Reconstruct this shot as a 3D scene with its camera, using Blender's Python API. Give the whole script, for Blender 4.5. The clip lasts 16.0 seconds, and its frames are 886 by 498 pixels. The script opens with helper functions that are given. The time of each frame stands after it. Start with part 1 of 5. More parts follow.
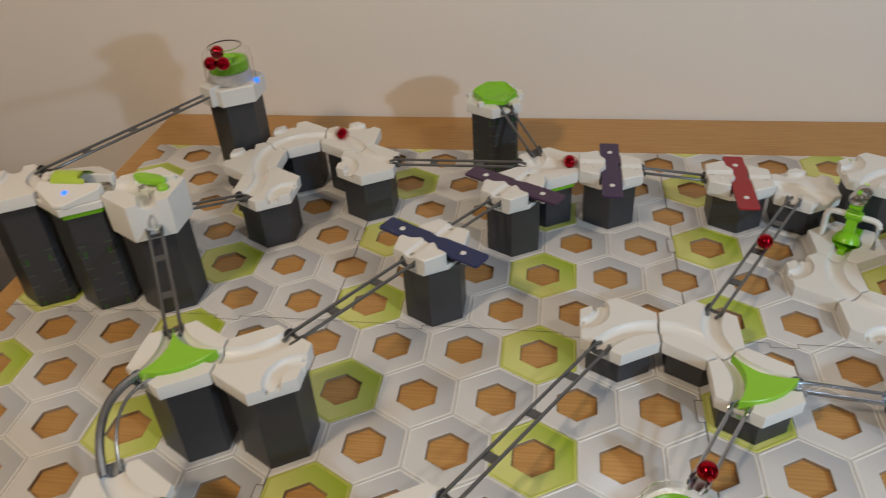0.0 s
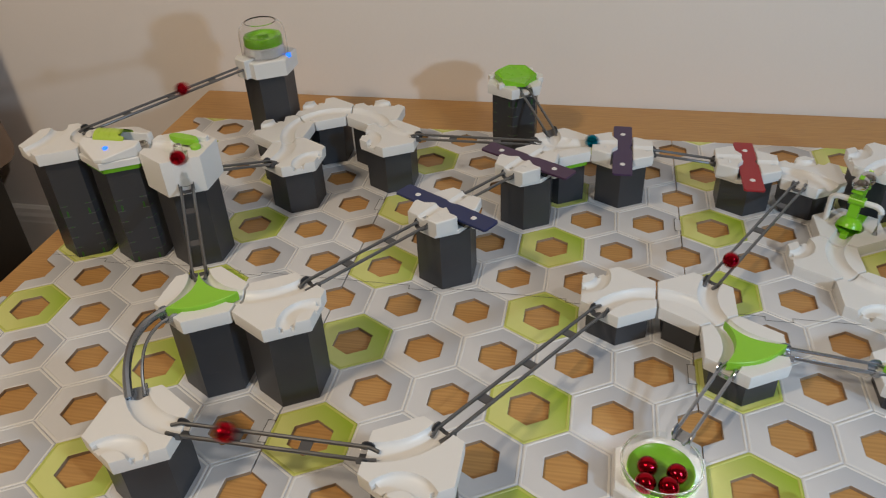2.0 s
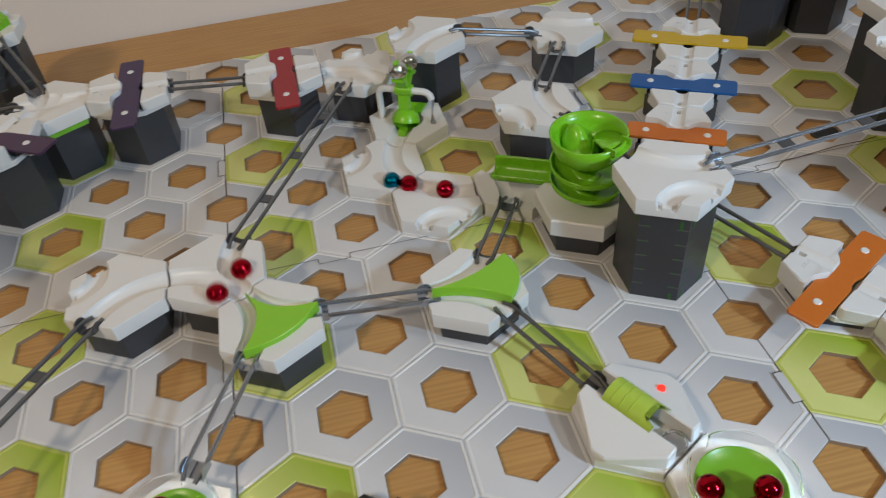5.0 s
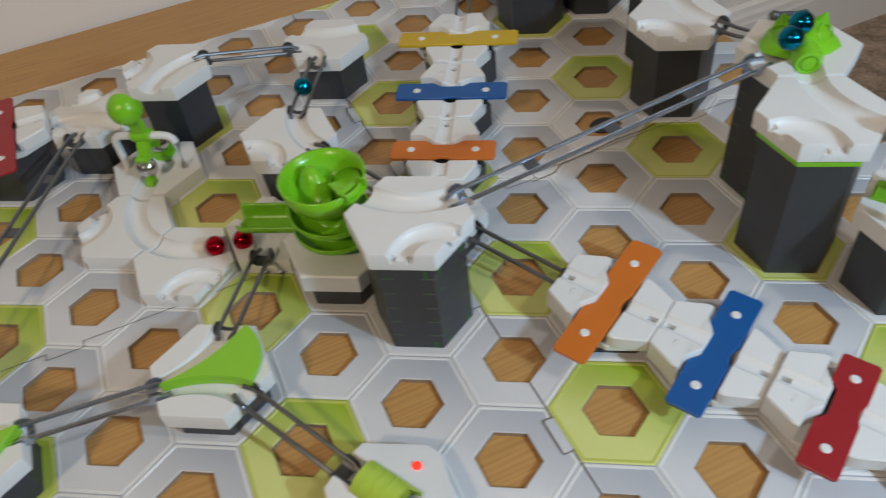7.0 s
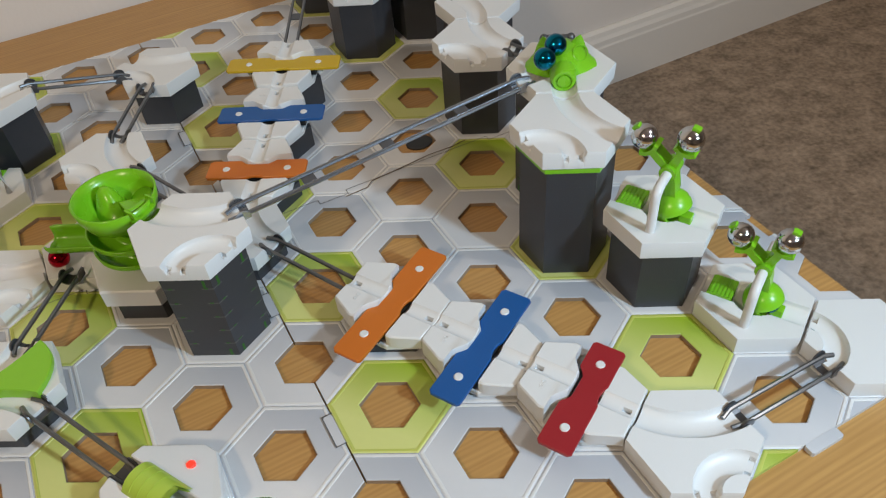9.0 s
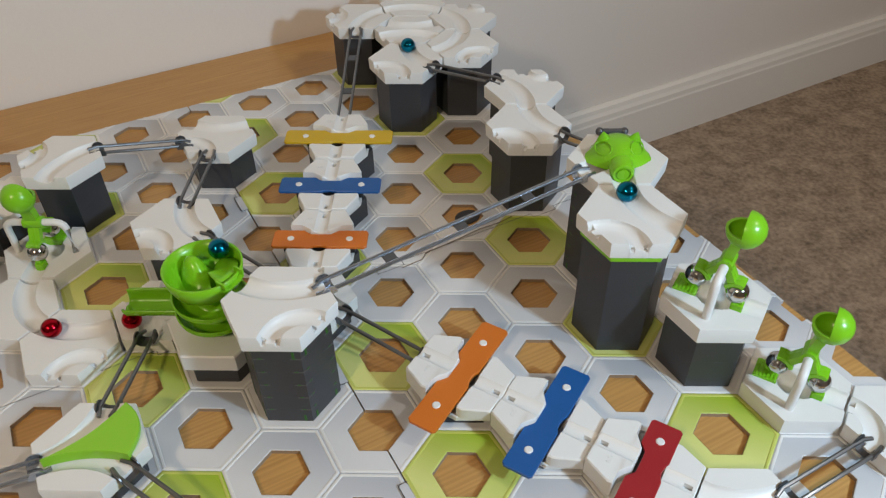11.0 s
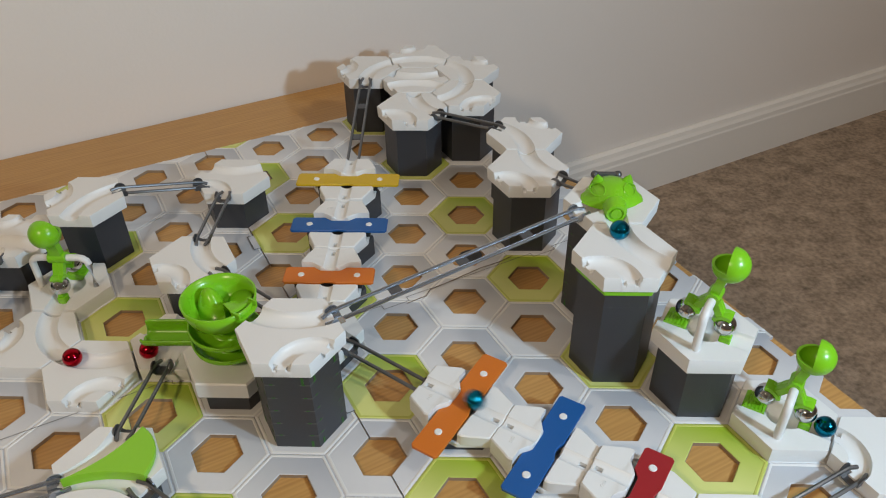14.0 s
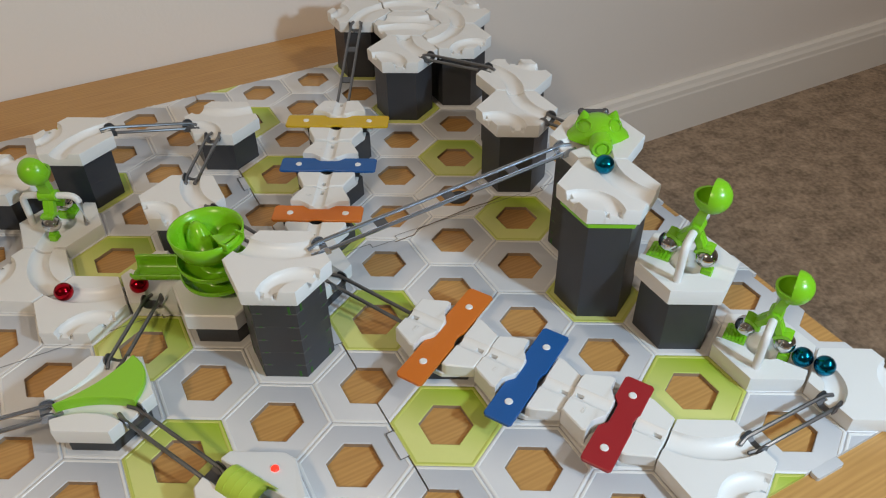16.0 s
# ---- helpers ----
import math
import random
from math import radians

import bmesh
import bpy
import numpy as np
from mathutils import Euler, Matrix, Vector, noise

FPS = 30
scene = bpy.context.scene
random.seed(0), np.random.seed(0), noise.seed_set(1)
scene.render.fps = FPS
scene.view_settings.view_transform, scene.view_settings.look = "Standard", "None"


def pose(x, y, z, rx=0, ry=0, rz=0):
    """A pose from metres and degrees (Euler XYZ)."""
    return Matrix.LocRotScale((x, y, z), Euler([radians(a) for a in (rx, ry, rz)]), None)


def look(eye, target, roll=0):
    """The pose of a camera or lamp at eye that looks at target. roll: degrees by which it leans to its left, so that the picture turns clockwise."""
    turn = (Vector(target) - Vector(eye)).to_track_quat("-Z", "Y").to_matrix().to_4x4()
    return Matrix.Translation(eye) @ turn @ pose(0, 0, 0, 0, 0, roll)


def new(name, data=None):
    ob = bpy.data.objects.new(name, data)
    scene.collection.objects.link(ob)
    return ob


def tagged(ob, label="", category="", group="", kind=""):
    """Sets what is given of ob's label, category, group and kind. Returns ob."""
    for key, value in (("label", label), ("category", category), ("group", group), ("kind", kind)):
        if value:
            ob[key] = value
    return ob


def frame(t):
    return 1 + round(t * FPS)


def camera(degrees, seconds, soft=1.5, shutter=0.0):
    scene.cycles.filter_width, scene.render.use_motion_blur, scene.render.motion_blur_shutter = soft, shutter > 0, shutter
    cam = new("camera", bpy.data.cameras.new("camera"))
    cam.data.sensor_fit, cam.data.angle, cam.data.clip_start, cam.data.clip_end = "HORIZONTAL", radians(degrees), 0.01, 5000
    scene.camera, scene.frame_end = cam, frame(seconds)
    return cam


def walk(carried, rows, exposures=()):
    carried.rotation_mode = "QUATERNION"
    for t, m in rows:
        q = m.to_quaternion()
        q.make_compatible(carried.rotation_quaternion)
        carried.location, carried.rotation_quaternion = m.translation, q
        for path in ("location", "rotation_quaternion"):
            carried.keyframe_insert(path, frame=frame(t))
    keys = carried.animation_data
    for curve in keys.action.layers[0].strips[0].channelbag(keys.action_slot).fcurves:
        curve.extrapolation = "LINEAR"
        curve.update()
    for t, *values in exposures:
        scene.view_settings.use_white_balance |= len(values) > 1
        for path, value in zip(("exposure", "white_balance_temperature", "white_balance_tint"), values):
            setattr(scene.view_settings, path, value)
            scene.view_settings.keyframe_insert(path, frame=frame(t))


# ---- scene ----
cam = camera(60.2, 16.0, soft=1.1, shutter=0.4)
PATH = [
    (0, (0.008, -0.415, 0.39), (-0.279, 1.191, -0.768), -3.8),
    (0.5, (-0.013, -0.433, 0.39), (-0.391, 1.157, -0.762), -3.2),
    (1, (-0.006, -0.434, 0.38), (-0.43, 1.147, -0.769), -2.4),
    (1.5, (0.017, -0.439, 0.376), (-0.373, 1.145, -0.781), -2.6),
    (2, (0.029, -0.455, 0.382), (-0.337, 1.143, -0.762), -3.0),
    (2.5, (0.053, -0.463, 0.384), (-0.243, 1.15, -0.76), -3.3),
    (3, (0.094, -0.449, 0.371), (-0.055, 1.174, -0.787), -3.7),
    (3.5, (0.123, -0.425, 0.356), (0.11, 1.165, -0.857), -4.4),
    (4, (0.146, -0.398, 0.341), (0.224, 1.135, -0.942), -5.2),
    (4.2, (0.153, -0.383, 0.336), (0.272, 1.122, -0.976), -5.2),
    (6.3, (0.23, -0.292, 0.314), (0.594, 1.083, -1.092), -7.2),
    (6.5, (0.235, -0.288, 0.317), (0.624, 1.057, -1.111), -7.0),
    (7, (0.288, -0.3, 0.312), (0.732, 1.031, -1.112), -7.7),
    (7.5, (0.326, -0.326, 0.306), (0.802, 1.003, -1.11), -8.3),
    (8, (0.348, -0.351, 0.303), (0.846, 0.973, -1.111), -8.6),
    (8.2, (0.357, -0.359, 0.304), (0.873, 0.957, -1.111), -8.3),
    (10.3, (0.318, -0.351, 0.341), (1.036, 0.954, -0.994), -1.4),
    (10.5, (0.311, -0.348, 0.341), (1.029, 0.963, -0.987), -1.1),
    (11, (0.299, -0.34, 0.353), (1.013, 0.995, -0.953), -0.9),
    (11.5, (0.292, -0.344, 0.363), (1.006, 1.022, -0.91), -1.2),
    (12, (0.29, -0.352, 0.364), (1.011, 1.033, -0.885), -1.1),
    (12.5, (0.291, -0.358, 0.363), (1.02, 1.037, -0.871), -0.9),
    (13, (0.289, -0.359, 0.363), (1.027, 1.046, -0.854), -0.9),
    (13.5, (0.288, -0.362, 0.362), (1.029, 1.053, -0.842), -0.8),
    (14, (0.289, -0.363, 0.362), (1.029, 1.052, -0.843), -0.9),
    (14.5, (0.292, -0.366, 0.354), (1.035, 1.048, -0.85), -0.8),
    (15, (0.297, -0.373, 0.35), (1.02, 1.022, -0.887), -1.1),
    (15.5, (0.294, -0.377, 0.349), (1.014, 1.0, -0.91), -0.7),
    (16, (0.289, -0.38, 0.35), (1.003, 0.984, -0.928), -0.8),
]
walk(cam, [(t, look(eye, target, roll)) for t, eye, target, roll in PATH], [(0, -0.17, 6600, 10), (1, -0.13, 6400, 10), (2.5, -0.13, 6250, 10), (4, -0.24, 6200, 10), (8.2, -0.20, 6450, 10), (10.3, -0.08, 6600, 10), (16, -0.10, 6600, 10)])

# ---- light ----
world = bpy.data.worlds.new("room_air")
scene.world = world
world.use_nodes = True
world.node_tree.nodes["Background"].inputs[0].default_value = (1.0, 0.93, 0.86, 1)
world.node_tree.nodes["Background"].inputs[1].default_value = 0.05


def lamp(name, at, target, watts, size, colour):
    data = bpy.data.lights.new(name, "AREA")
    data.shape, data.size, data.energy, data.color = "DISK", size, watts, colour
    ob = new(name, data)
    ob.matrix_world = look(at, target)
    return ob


# Sources out of view, no fixtures built; set by wall shadows, tint and brightness.
lamp("cool_key_light", (0.72, -0.645, 0.43), (0.05, 0.15, 0.0), 4.7, 0.06, (0.57, 0.80, 1.0))
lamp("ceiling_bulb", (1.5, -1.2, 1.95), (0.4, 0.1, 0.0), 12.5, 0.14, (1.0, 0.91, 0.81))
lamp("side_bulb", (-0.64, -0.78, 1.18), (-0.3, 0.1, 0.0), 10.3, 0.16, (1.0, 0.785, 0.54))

# ---- materials ----


def material(name, colour, rough=0.5, metal=0.0, grain=0.0, scale=200.0, vary=0.06, bump=0.0, big=8.0, spec=0.5, rnd=0.0, contrast=0.0, relief=0.001, fine=0.35):
    m = bpy.data.materials.new(name)
    m.use_nodes = True
    nt = m.node_tree
    b = nt.nodes["Principled BSDF"]
    b.inputs["Roughness"].default_value, b.inputs["Metallic"].default_value = rough, metal
    b.inputs["Specular IOR Level"].default_value = spec
    co = nt.nodes.new("ShaderNodeTexCoord")
    n1, n2 = nt.nodes.new("ShaderNodeTexNoise"), nt.nodes.new("ShaderNodeTexNoise")
    n1.inputs["Scale"].default_value, n2.inputs["Scale"].default_value = big, scale
    n1.inputs["Detail"].default_value, n2.inputs["Detail"].default_value = 4, 3
    nt.links.new(co.outputs["Object"], n1.inputs["Vector"])
    nt.links.new(co.outputs["Object"], n2.inputs["Vector"])
    mix = nt.nodes.new("ShaderNodeMix")
    mix.data_type = "RGBA"
    lo, hi = [c * (1 - vary) for c in colour], [min(1, c * (1 + vary)) for c in colour]
    mix.inputs["A"].default_value, mix.inputs["B"].default_value = (*lo, 1), (*hi, 1)
    add = nt.nodes.new("ShaderNodeMath")
    add.operation = "MULTIPLY_ADD"
    add.inputs[1].default_value = 1 - fine
    nt.links.new(n1.outputs["Fac"], add.inputs[0])
    sc = nt.nodes.new("ShaderNodeMath")
    sc.operation = "MULTIPLY"
    sc.inputs[1].default_value = fine
    nt.links.new(n2.outputs["Fac"], sc.inputs[0])
    nt.links.new(sc.outputs[0], add.inputs[2])
    fac = add.outputs[0]
    if contrast:
        st = nt.nodes.new("ShaderNodeMapRange")
        st.inputs["From Min"].default_value, st.inputs["From Max"].default_value = 0.5 - contrast, 0.5 + contrast
        nt.links.new(fac, st.inputs["Value"])
        fac = st.outputs["Result"]
    if rnd:
        info = nt.nodes.new("ShaderNodeObjectInfo")
        r = nt.nodes.new("ShaderNodeMath")
        r.operation = "MULTIPLY_ADD"
        r.inputs[1].default_value = rnd
        nt.links.new(info.outputs["Random"], r.inputs[0])
        nt.links.new(fac, r.inputs[2])
        fac = r.outputs[0]
    nt.links.new(fac, mix.inputs["Factor"])
    nt.links.new(mix.outputs["Result"], b.inputs["Base Color"])
    rr = nt.nodes.new("ShaderNodeMapRange")
    rr.inputs["To Min"].default_value, rr.inputs["To Max"].default_value = rough * 0.8, min(1, rough * 1.2)
    nt.links.new(n1.outputs["Fac"], rr.inputs["Value"])
    nt.links.new(rr.outputs["Result"], b.inputs["Roughness"])
    if bump:
        bp = nt.nodes.new("ShaderNodeBump")
        bp.inputs["Strength"].default_value, bp.inputs["Distance"].default_value = bump, relief
        nt.links.new(n2.outputs["Fac"], bp.inputs["Height"])
        nt.links.new(bp.outputs["Normal"], b.inputs["Normal"])
    return m


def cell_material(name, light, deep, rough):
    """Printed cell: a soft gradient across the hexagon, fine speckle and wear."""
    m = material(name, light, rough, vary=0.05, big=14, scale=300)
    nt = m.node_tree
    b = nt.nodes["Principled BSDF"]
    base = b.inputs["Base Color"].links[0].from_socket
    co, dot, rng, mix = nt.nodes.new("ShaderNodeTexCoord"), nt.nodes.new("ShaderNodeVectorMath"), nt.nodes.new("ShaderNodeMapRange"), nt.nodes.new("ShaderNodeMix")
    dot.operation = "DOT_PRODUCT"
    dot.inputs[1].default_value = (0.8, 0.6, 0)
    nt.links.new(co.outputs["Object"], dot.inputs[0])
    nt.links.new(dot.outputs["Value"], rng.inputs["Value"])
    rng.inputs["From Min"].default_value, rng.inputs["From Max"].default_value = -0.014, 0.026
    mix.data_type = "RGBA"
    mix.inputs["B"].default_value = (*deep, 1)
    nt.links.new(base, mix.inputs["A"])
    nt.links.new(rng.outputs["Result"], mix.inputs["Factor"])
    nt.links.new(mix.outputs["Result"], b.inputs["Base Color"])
    return m


def wood_material():
    m = bpy.data.materials.new("oak")
    m.use_nodes = True
    nt = m.node_tree
    b = nt.nodes["Principled BSDF"]
    co, mp = nt.nodes.new("ShaderNodeTexCoord"), nt.nodes.new("ShaderNodeMapping")
    mp.inputs["Scale"].default_value = (4.0, 62.0, 62.0)
    mp.inputs["Rotation"].default_value = (0, 0, radians(3))
    nt.links.new(co.outputs["Object"], mp.inputs["Vector"])
    w, n, g = nt.nodes.new("ShaderNodeTexWave"), nt.nodes.new("ShaderNodeTexNoise"), nt.nodes.new("ShaderNodeTexNoise")
    w.bands_direction = "Y"
    w.inputs["Scale"].default_value, w.inputs["Distortion"].default_value = 1.7, 11.0
    w.inputs["Detail"].default_value, w.inputs["Detail Scale"].default_value = 4.0, 0.7
    n.inputs["Scale"].default_value, n.inputs["Detail"].default_value = 5.0, 8
    g.inputs["Scale"].default_value = 2.0
    for node in (w, n):
        nt.links.new(mp.outputs["Vector"], node.inputs["Vector"])
    nt.links.new(co.outputs["Object"], g.inputs["Vector"])
    ramp = nt.nodes.new("ShaderNodeValToRGB")
    ramp.color_ramp.elements[0].color, ramp.color_ramp.elements[0].position = (0.42, 0.212, 0.066, 1), 0.14
    ramp.color_ramp.elements[1].color, ramp.color_ramp.elements[1].position = (0.60, 0.338, 0.110, 1), 0.74
    mix = nt.nodes.new("ShaderNodeMix")
    mix.inputs["Factor"].default_value = 0.76
    nt.links.new(w.outputs["Fac"], mix.inputs["A"])
    nt.links.new(n.outputs["Fac"], mix.inputs["B"])
    nt.links.new(mix.outputs["Result"], ramp.inputs["Fac"])
    tint = nt.nodes.new("ShaderNodeMix")
    tint.data_type, tint.blend_type = "RGBA", "MULTIPLY"
    tint.inputs["Factor"].default_value = 0.35
    nt.links.new(ramp.outputs["Color"], tint.inputs["A"])
    nt.links.new(g.outputs["Fac"], tint.inputs["B"])
    nt.links.new(tint.outputs["Result"], b.inputs["Base Color"])
    b.inputs["Roughness"].default_value = 0.42
    bp = nt.nodes.new("ShaderNodeBump")
    bp.inputs["Strength"].default_value, bp.inputs["Distance"].default_value = 0.15, 0.0006
    nt.links.new(n.outputs["Fac"], bp.inputs["Height"])
    nt.links.new(bp.outputs["Normal"], b.inputs["Normal"])
    return m


def glass_material(name, colour=(1, 1, 1), rough=0.02):
    m = bpy.data.materials.new(name)
    m.use_nodes = True
    b = m.node_tree.nodes["Principled BSDF"]
    b.inputs["Base Color"].default_value = (*colour, 1)
    b.inputs["Roughness"].default_value, b.inputs["IOR"].default_value = rough, 1.3
    b.inputs["Transmission Weight"].default_value = 1.0
    return m


def glow_material(name, colour, power):
    m = bpy.data.materials.new(name)
    m.use_nodes = True
    b = m.node_tree.nodes["Principled BSDF"]
    b.inputs["Base Color"].default_value = (*colour, 1)
    b.inputs["Emission Color"].default_value = (*colour, 1)
    b.inputs["Emission Strength"].default_value = power
    return m


WHITE = material("white_plastic", (0.71, 0.715, 0.715), 0.38, vary=0.03, scale=900, bump=0.05, big=20)
DARK = material("charcoal_plastic", (0.036, 0.038, 0.045), 0.42, vary=0.12, scale=1500, bump=0.12, big=30)
SLOT = material("slot_green", (0.022, 0.12, 0.010), 0.5)
GREEN = material("lime_plastic", (0.20, 0.53, 0.015), 0.28, vary=0.05, big=25)
TUNNEL = material("tunnel_lime", (0.42, 0.58, 0.07), 0.3, vary=0.05, big=25)
DISH = material("dish_lime", (0.17, 0.40, 0.020), 0.32, vary=0.05, big=25)
FLIP = material("lime_switch", (0.25, 0.56, 0.03), 0.35, vary=0.05, big=25)
STEEL = material("rail_steel", (0.20, 0.205, 0.215), 0.34, metal=0.85, vary=0.15, big=60)
BRIGHT = material("bright_steel", (0.45, 0.49, 0.55), 0.25, metal=0.95, vary=0.1, big=60)
CLIP = material("clip_metal", (0.12, 0.124, 0.135), 0.32, vary=0.15, big=60, metal=0.7)
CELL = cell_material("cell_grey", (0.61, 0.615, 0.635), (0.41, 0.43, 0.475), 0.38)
RIM = material("cell_rim", (0.68, 0.68, 0.675), 0.36, vary=0.05, big=14, scale=300)
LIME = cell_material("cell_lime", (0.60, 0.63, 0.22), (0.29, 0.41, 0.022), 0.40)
LIMERIM = material("cell_lime_rim", (0.47, 0.51, 0.11), 0.42, vary=0.06, big=16)
# Hole walls: shade and the table's brown reflection are mixed into the colour.
HOLE_SHADE = material("hole_shade_brown", (0.27, 0.195, 0.13), 0.7, vary=0.15)
SEAM = material("seam_dark", (0.10, 0.10, 0.10), 0.7)
OAK = wood_material()
PAINT = material("wall_paint", (0.78, 0.735, 0.70), 0.75, vary=0.025, scale=260, bump=0.12, big=3)
TRIM = material("trim_paint", (0.78, 0.75, 0.71), 0.5, vary=0.04, big=6)
CEIL = material("ceiling_paint", (0.75, 0.73, 0.70), 0.9, vary=0.02)
CARPET = material("carpet_pile", (0.315, 0.240, 0.178), 0.95, vary=0.50, scale=150, bump=0.8, big=34, spec=0.05, contrast=0.18, relief=0.0035, fine=0.45)
SOFA = material("sofa_leather", (0.30, 0.225, 0.18), 0.55, vary=0.15, scale=300, bump=0.3, big=5)
BLACK = material("black_plastic", (0.012, 0.012, 0.013), 0.45, vary=0.15, scale=900, bump=0.1)
CHROME = material("chrome", (0.62, 0.62, 0.62), 0.07, metal=1.0, vary=0.03)
RED = material("red_metal", (0.42, 0.006, 0.018), 0.11, metal=1.0, vary=0.03)
TEAL = material("teal_metal", (0.004, 0.17, 0.27), 0.11, metal=1.0, vary=0.03)
GLASS = glass_material("clear_plastic")
CLEAR = glass_material("clear_rim", (0.93, 0.95, 0.96), 0.02)
CLEAR.node_tree.nodes["Principled BSDF"].inputs["IOR"].default_value = 1.22
SMOKE = glass_material("smoke_plastic", (0.55, 0.5, 0.45), 0.05)
BLUE_LED = glow_material("blue_led", (0.02, 0.16, 1.0), 1.6)
RED_LED = glow_material("red_led", (1.0, 0.03, 0.015), 1.3)


def paint(name, colour):
    return material(name, colour, 0.40, vary=0.08, scale=700, bump=0.06, big=40)


# ---- building helpers ----
P = 0.055            # distance between cell centres
ROW = P * math.sqrt(3) / 2
T = 0.010            # tile thickness
H = 0.021            # one tall stacking piece
BALL = 0.0061
BOARD = -0.0031      # table top


def cell_at(i, j, z=0.0):
    return Vector((P * (i + 0.5 * j), ROW * j, z))


def heading(k):
    """Unit vector towards neighbour k, sixty degrees apart."""
    a = radians(60 * k)
    return Vector((math.cos(a), math.sin(a), 0))


def mesh_of(name, bm, mats, smooth=False, angle=35):
    me = bpy.data.meshes.new(name)
    bmesh.ops.recalc_face_normals(bm, faces=bm.faces)
    for fc in bm.faces:
        fc.smooth = smooth
    if smooth:
        for e in bm.edges:
            if len(e.link_faces) == 2 and e.calc_face_angle(0) > radians(angle):
                e.smooth = False
    bm.to_mesh(me)
    bm.free()
    for m in mats if isinstance(mats, (list, tuple)) else [mats]:
        me.materials.append(m)
    return me


def part(name, bm, mat, parent, label="", smooth=False):
    me = bm if isinstance(bm, bpy.types.Mesh) else mesh_of(name, bm, mat, smooth)
    ob = new(name, me)
    ob.parent = parent
    if label:
        ob["label"] = label
    return ob


def thing(name, label, category, at=(0, 0, 0), turn=0.0, group="", kind=""):
    ob = new(name)
    ob.empty_display_size = 0.01
    ob.matrix_world = pose(*at, 0, 0, turn)
    return tagged(ob, label, category, group, kind)


def ngon(bm, pts, z0, z1, bevel=0.0, mat=0):
    """A prism over a flat outline; its top edge may be chamfered."""
    lo = [bm.verts.new((x, y, z0)) for x, y in pts]
    n = len(pts)
    cx, cy = sum(p[0] for p in pts) / n, sum(p[1] for p in pts) / n
    rings = [lo]
    if bevel:
        rings.append([bm.verts.new((x, y, z1 - bevel)) for x, y in pts])
        ins = []
        for x, y in pts:
            d = math.hypot(x - cx, y - cy)
            ins.append(bm.verts.new((x - (x - cx) / d * bevel, y - (y - cy) / d * bevel, z1)))
        rings.append(ins)
    else:
        rings.append([bm.verts.new((x, y, z1)) for x, y in pts])
    faces = [bm.faces.new(list(reversed(lo))), bm.faces.new(rings[-1])]
    for a, b in zip(rings, rings[1:]):
        for k in range(n):
            faces.append(bm.faces.new((a[k], a[(k + 1) % n], b[(k + 1) % n], b[k])))
    for fc in faces:
        fc.material_index = mat
    return bm


def hexpts(r, turn=30):
    return [(r * math.cos(radians(turn + 60 * k)), r * math.sin(radians(turn + 60 * k))) for k in range(6)]


def circle(r, n=24, cx=0.0, cy=0.0):
    return [(cx + r * math.cos(2 * math.pi * k / n), cy + r * math.sin(2 * math.pi * k / n)) for k in range(n)]


def box(bm, x0, x1, y0, y1, z0, z1, bevel=0.0, mat=0):
    vs = bmesh.ops.create_cube(bm, size=1, matrix=Matrix.Translation(((x0 + x1) / 2, (y0 + y1) / 2, (z0 + z1) / 2)) @ Matrix.Diagonal((x1 - x0, y1 - y0, z1 - z0, 1)))["verts"]
    fs = {fc for v in vs for fc in v.link_faces}
    for fc in fs:
        fc.material_index = mat
    if bevel:
        es = {e for v in vs for e in v.link_edges}
        bmesh.ops.bevel(bm, geom=list(es), offset=bevel, segments=2, affect="EDGES", profile=0.5)
    return bm


def tube(bm, pts, r, n=8, mat=0, flat=1.0):
    """A round rod along a line of points."""
    pts = [Vector(p) for p in pts]
    rings = []
    for k, p in enumerate(pts):
        d = (pts[min(k + 1, len(pts) - 1)] - pts[max(k - 1, 0)]).normalized()
        side = d.cross(Vector((0, 0, 1)))
        if side.length < 1e-4:
            side = d.cross(Vector((0, 1, 0)))
        side.normalize()
        up = side.cross(d).normalized()
        rings.append([bm.verts.new(p + side * (r * math.cos(2 * math.pi * q / n)) + up * (r * flat * math.sin(2 * math.pi * q / n))) for q in range(n)])
    for a, b in zip(rings, rings[1:]):
        for q in range(n):
            bm.faces.new((a[q], a[(q + 1) % n], b[(q + 1) % n], b[q])).material_index = mat
    bm.faces.new(list(reversed(rings[0]))).material_index = mat
    bm.faces.new(rings[-1]).material_index = mat
    return bm


def lathe(bm, profile, n=32, mat=0, arc=360.0, start=0.0):
    """Turn a profile of (radius, height) about the upright axis."""
    full = arc >= 360
    steps = n if full else n + 1
    cols = []
    for k in range(steps):
        a = radians(start + arc * k / n)
        cols.append([bm.verts.new((r * math.cos(a), r * math.sin(a), z)) for r, z in profile])
    for k in range(n):
        a, b = cols[k], cols[(k + 1) % steps]
        for q in range(len(profile) - 1):
            bm.faces.new((a[q], b[q], b[q + 1], a[q + 1])).material_index = mat
    bmesh.ops.remove_doubles(bm, verts=bm.verts, dist=1e-6)
    return bm


# ---- the room ----
FLOOR = -0.294
WALL_Y = 0.400


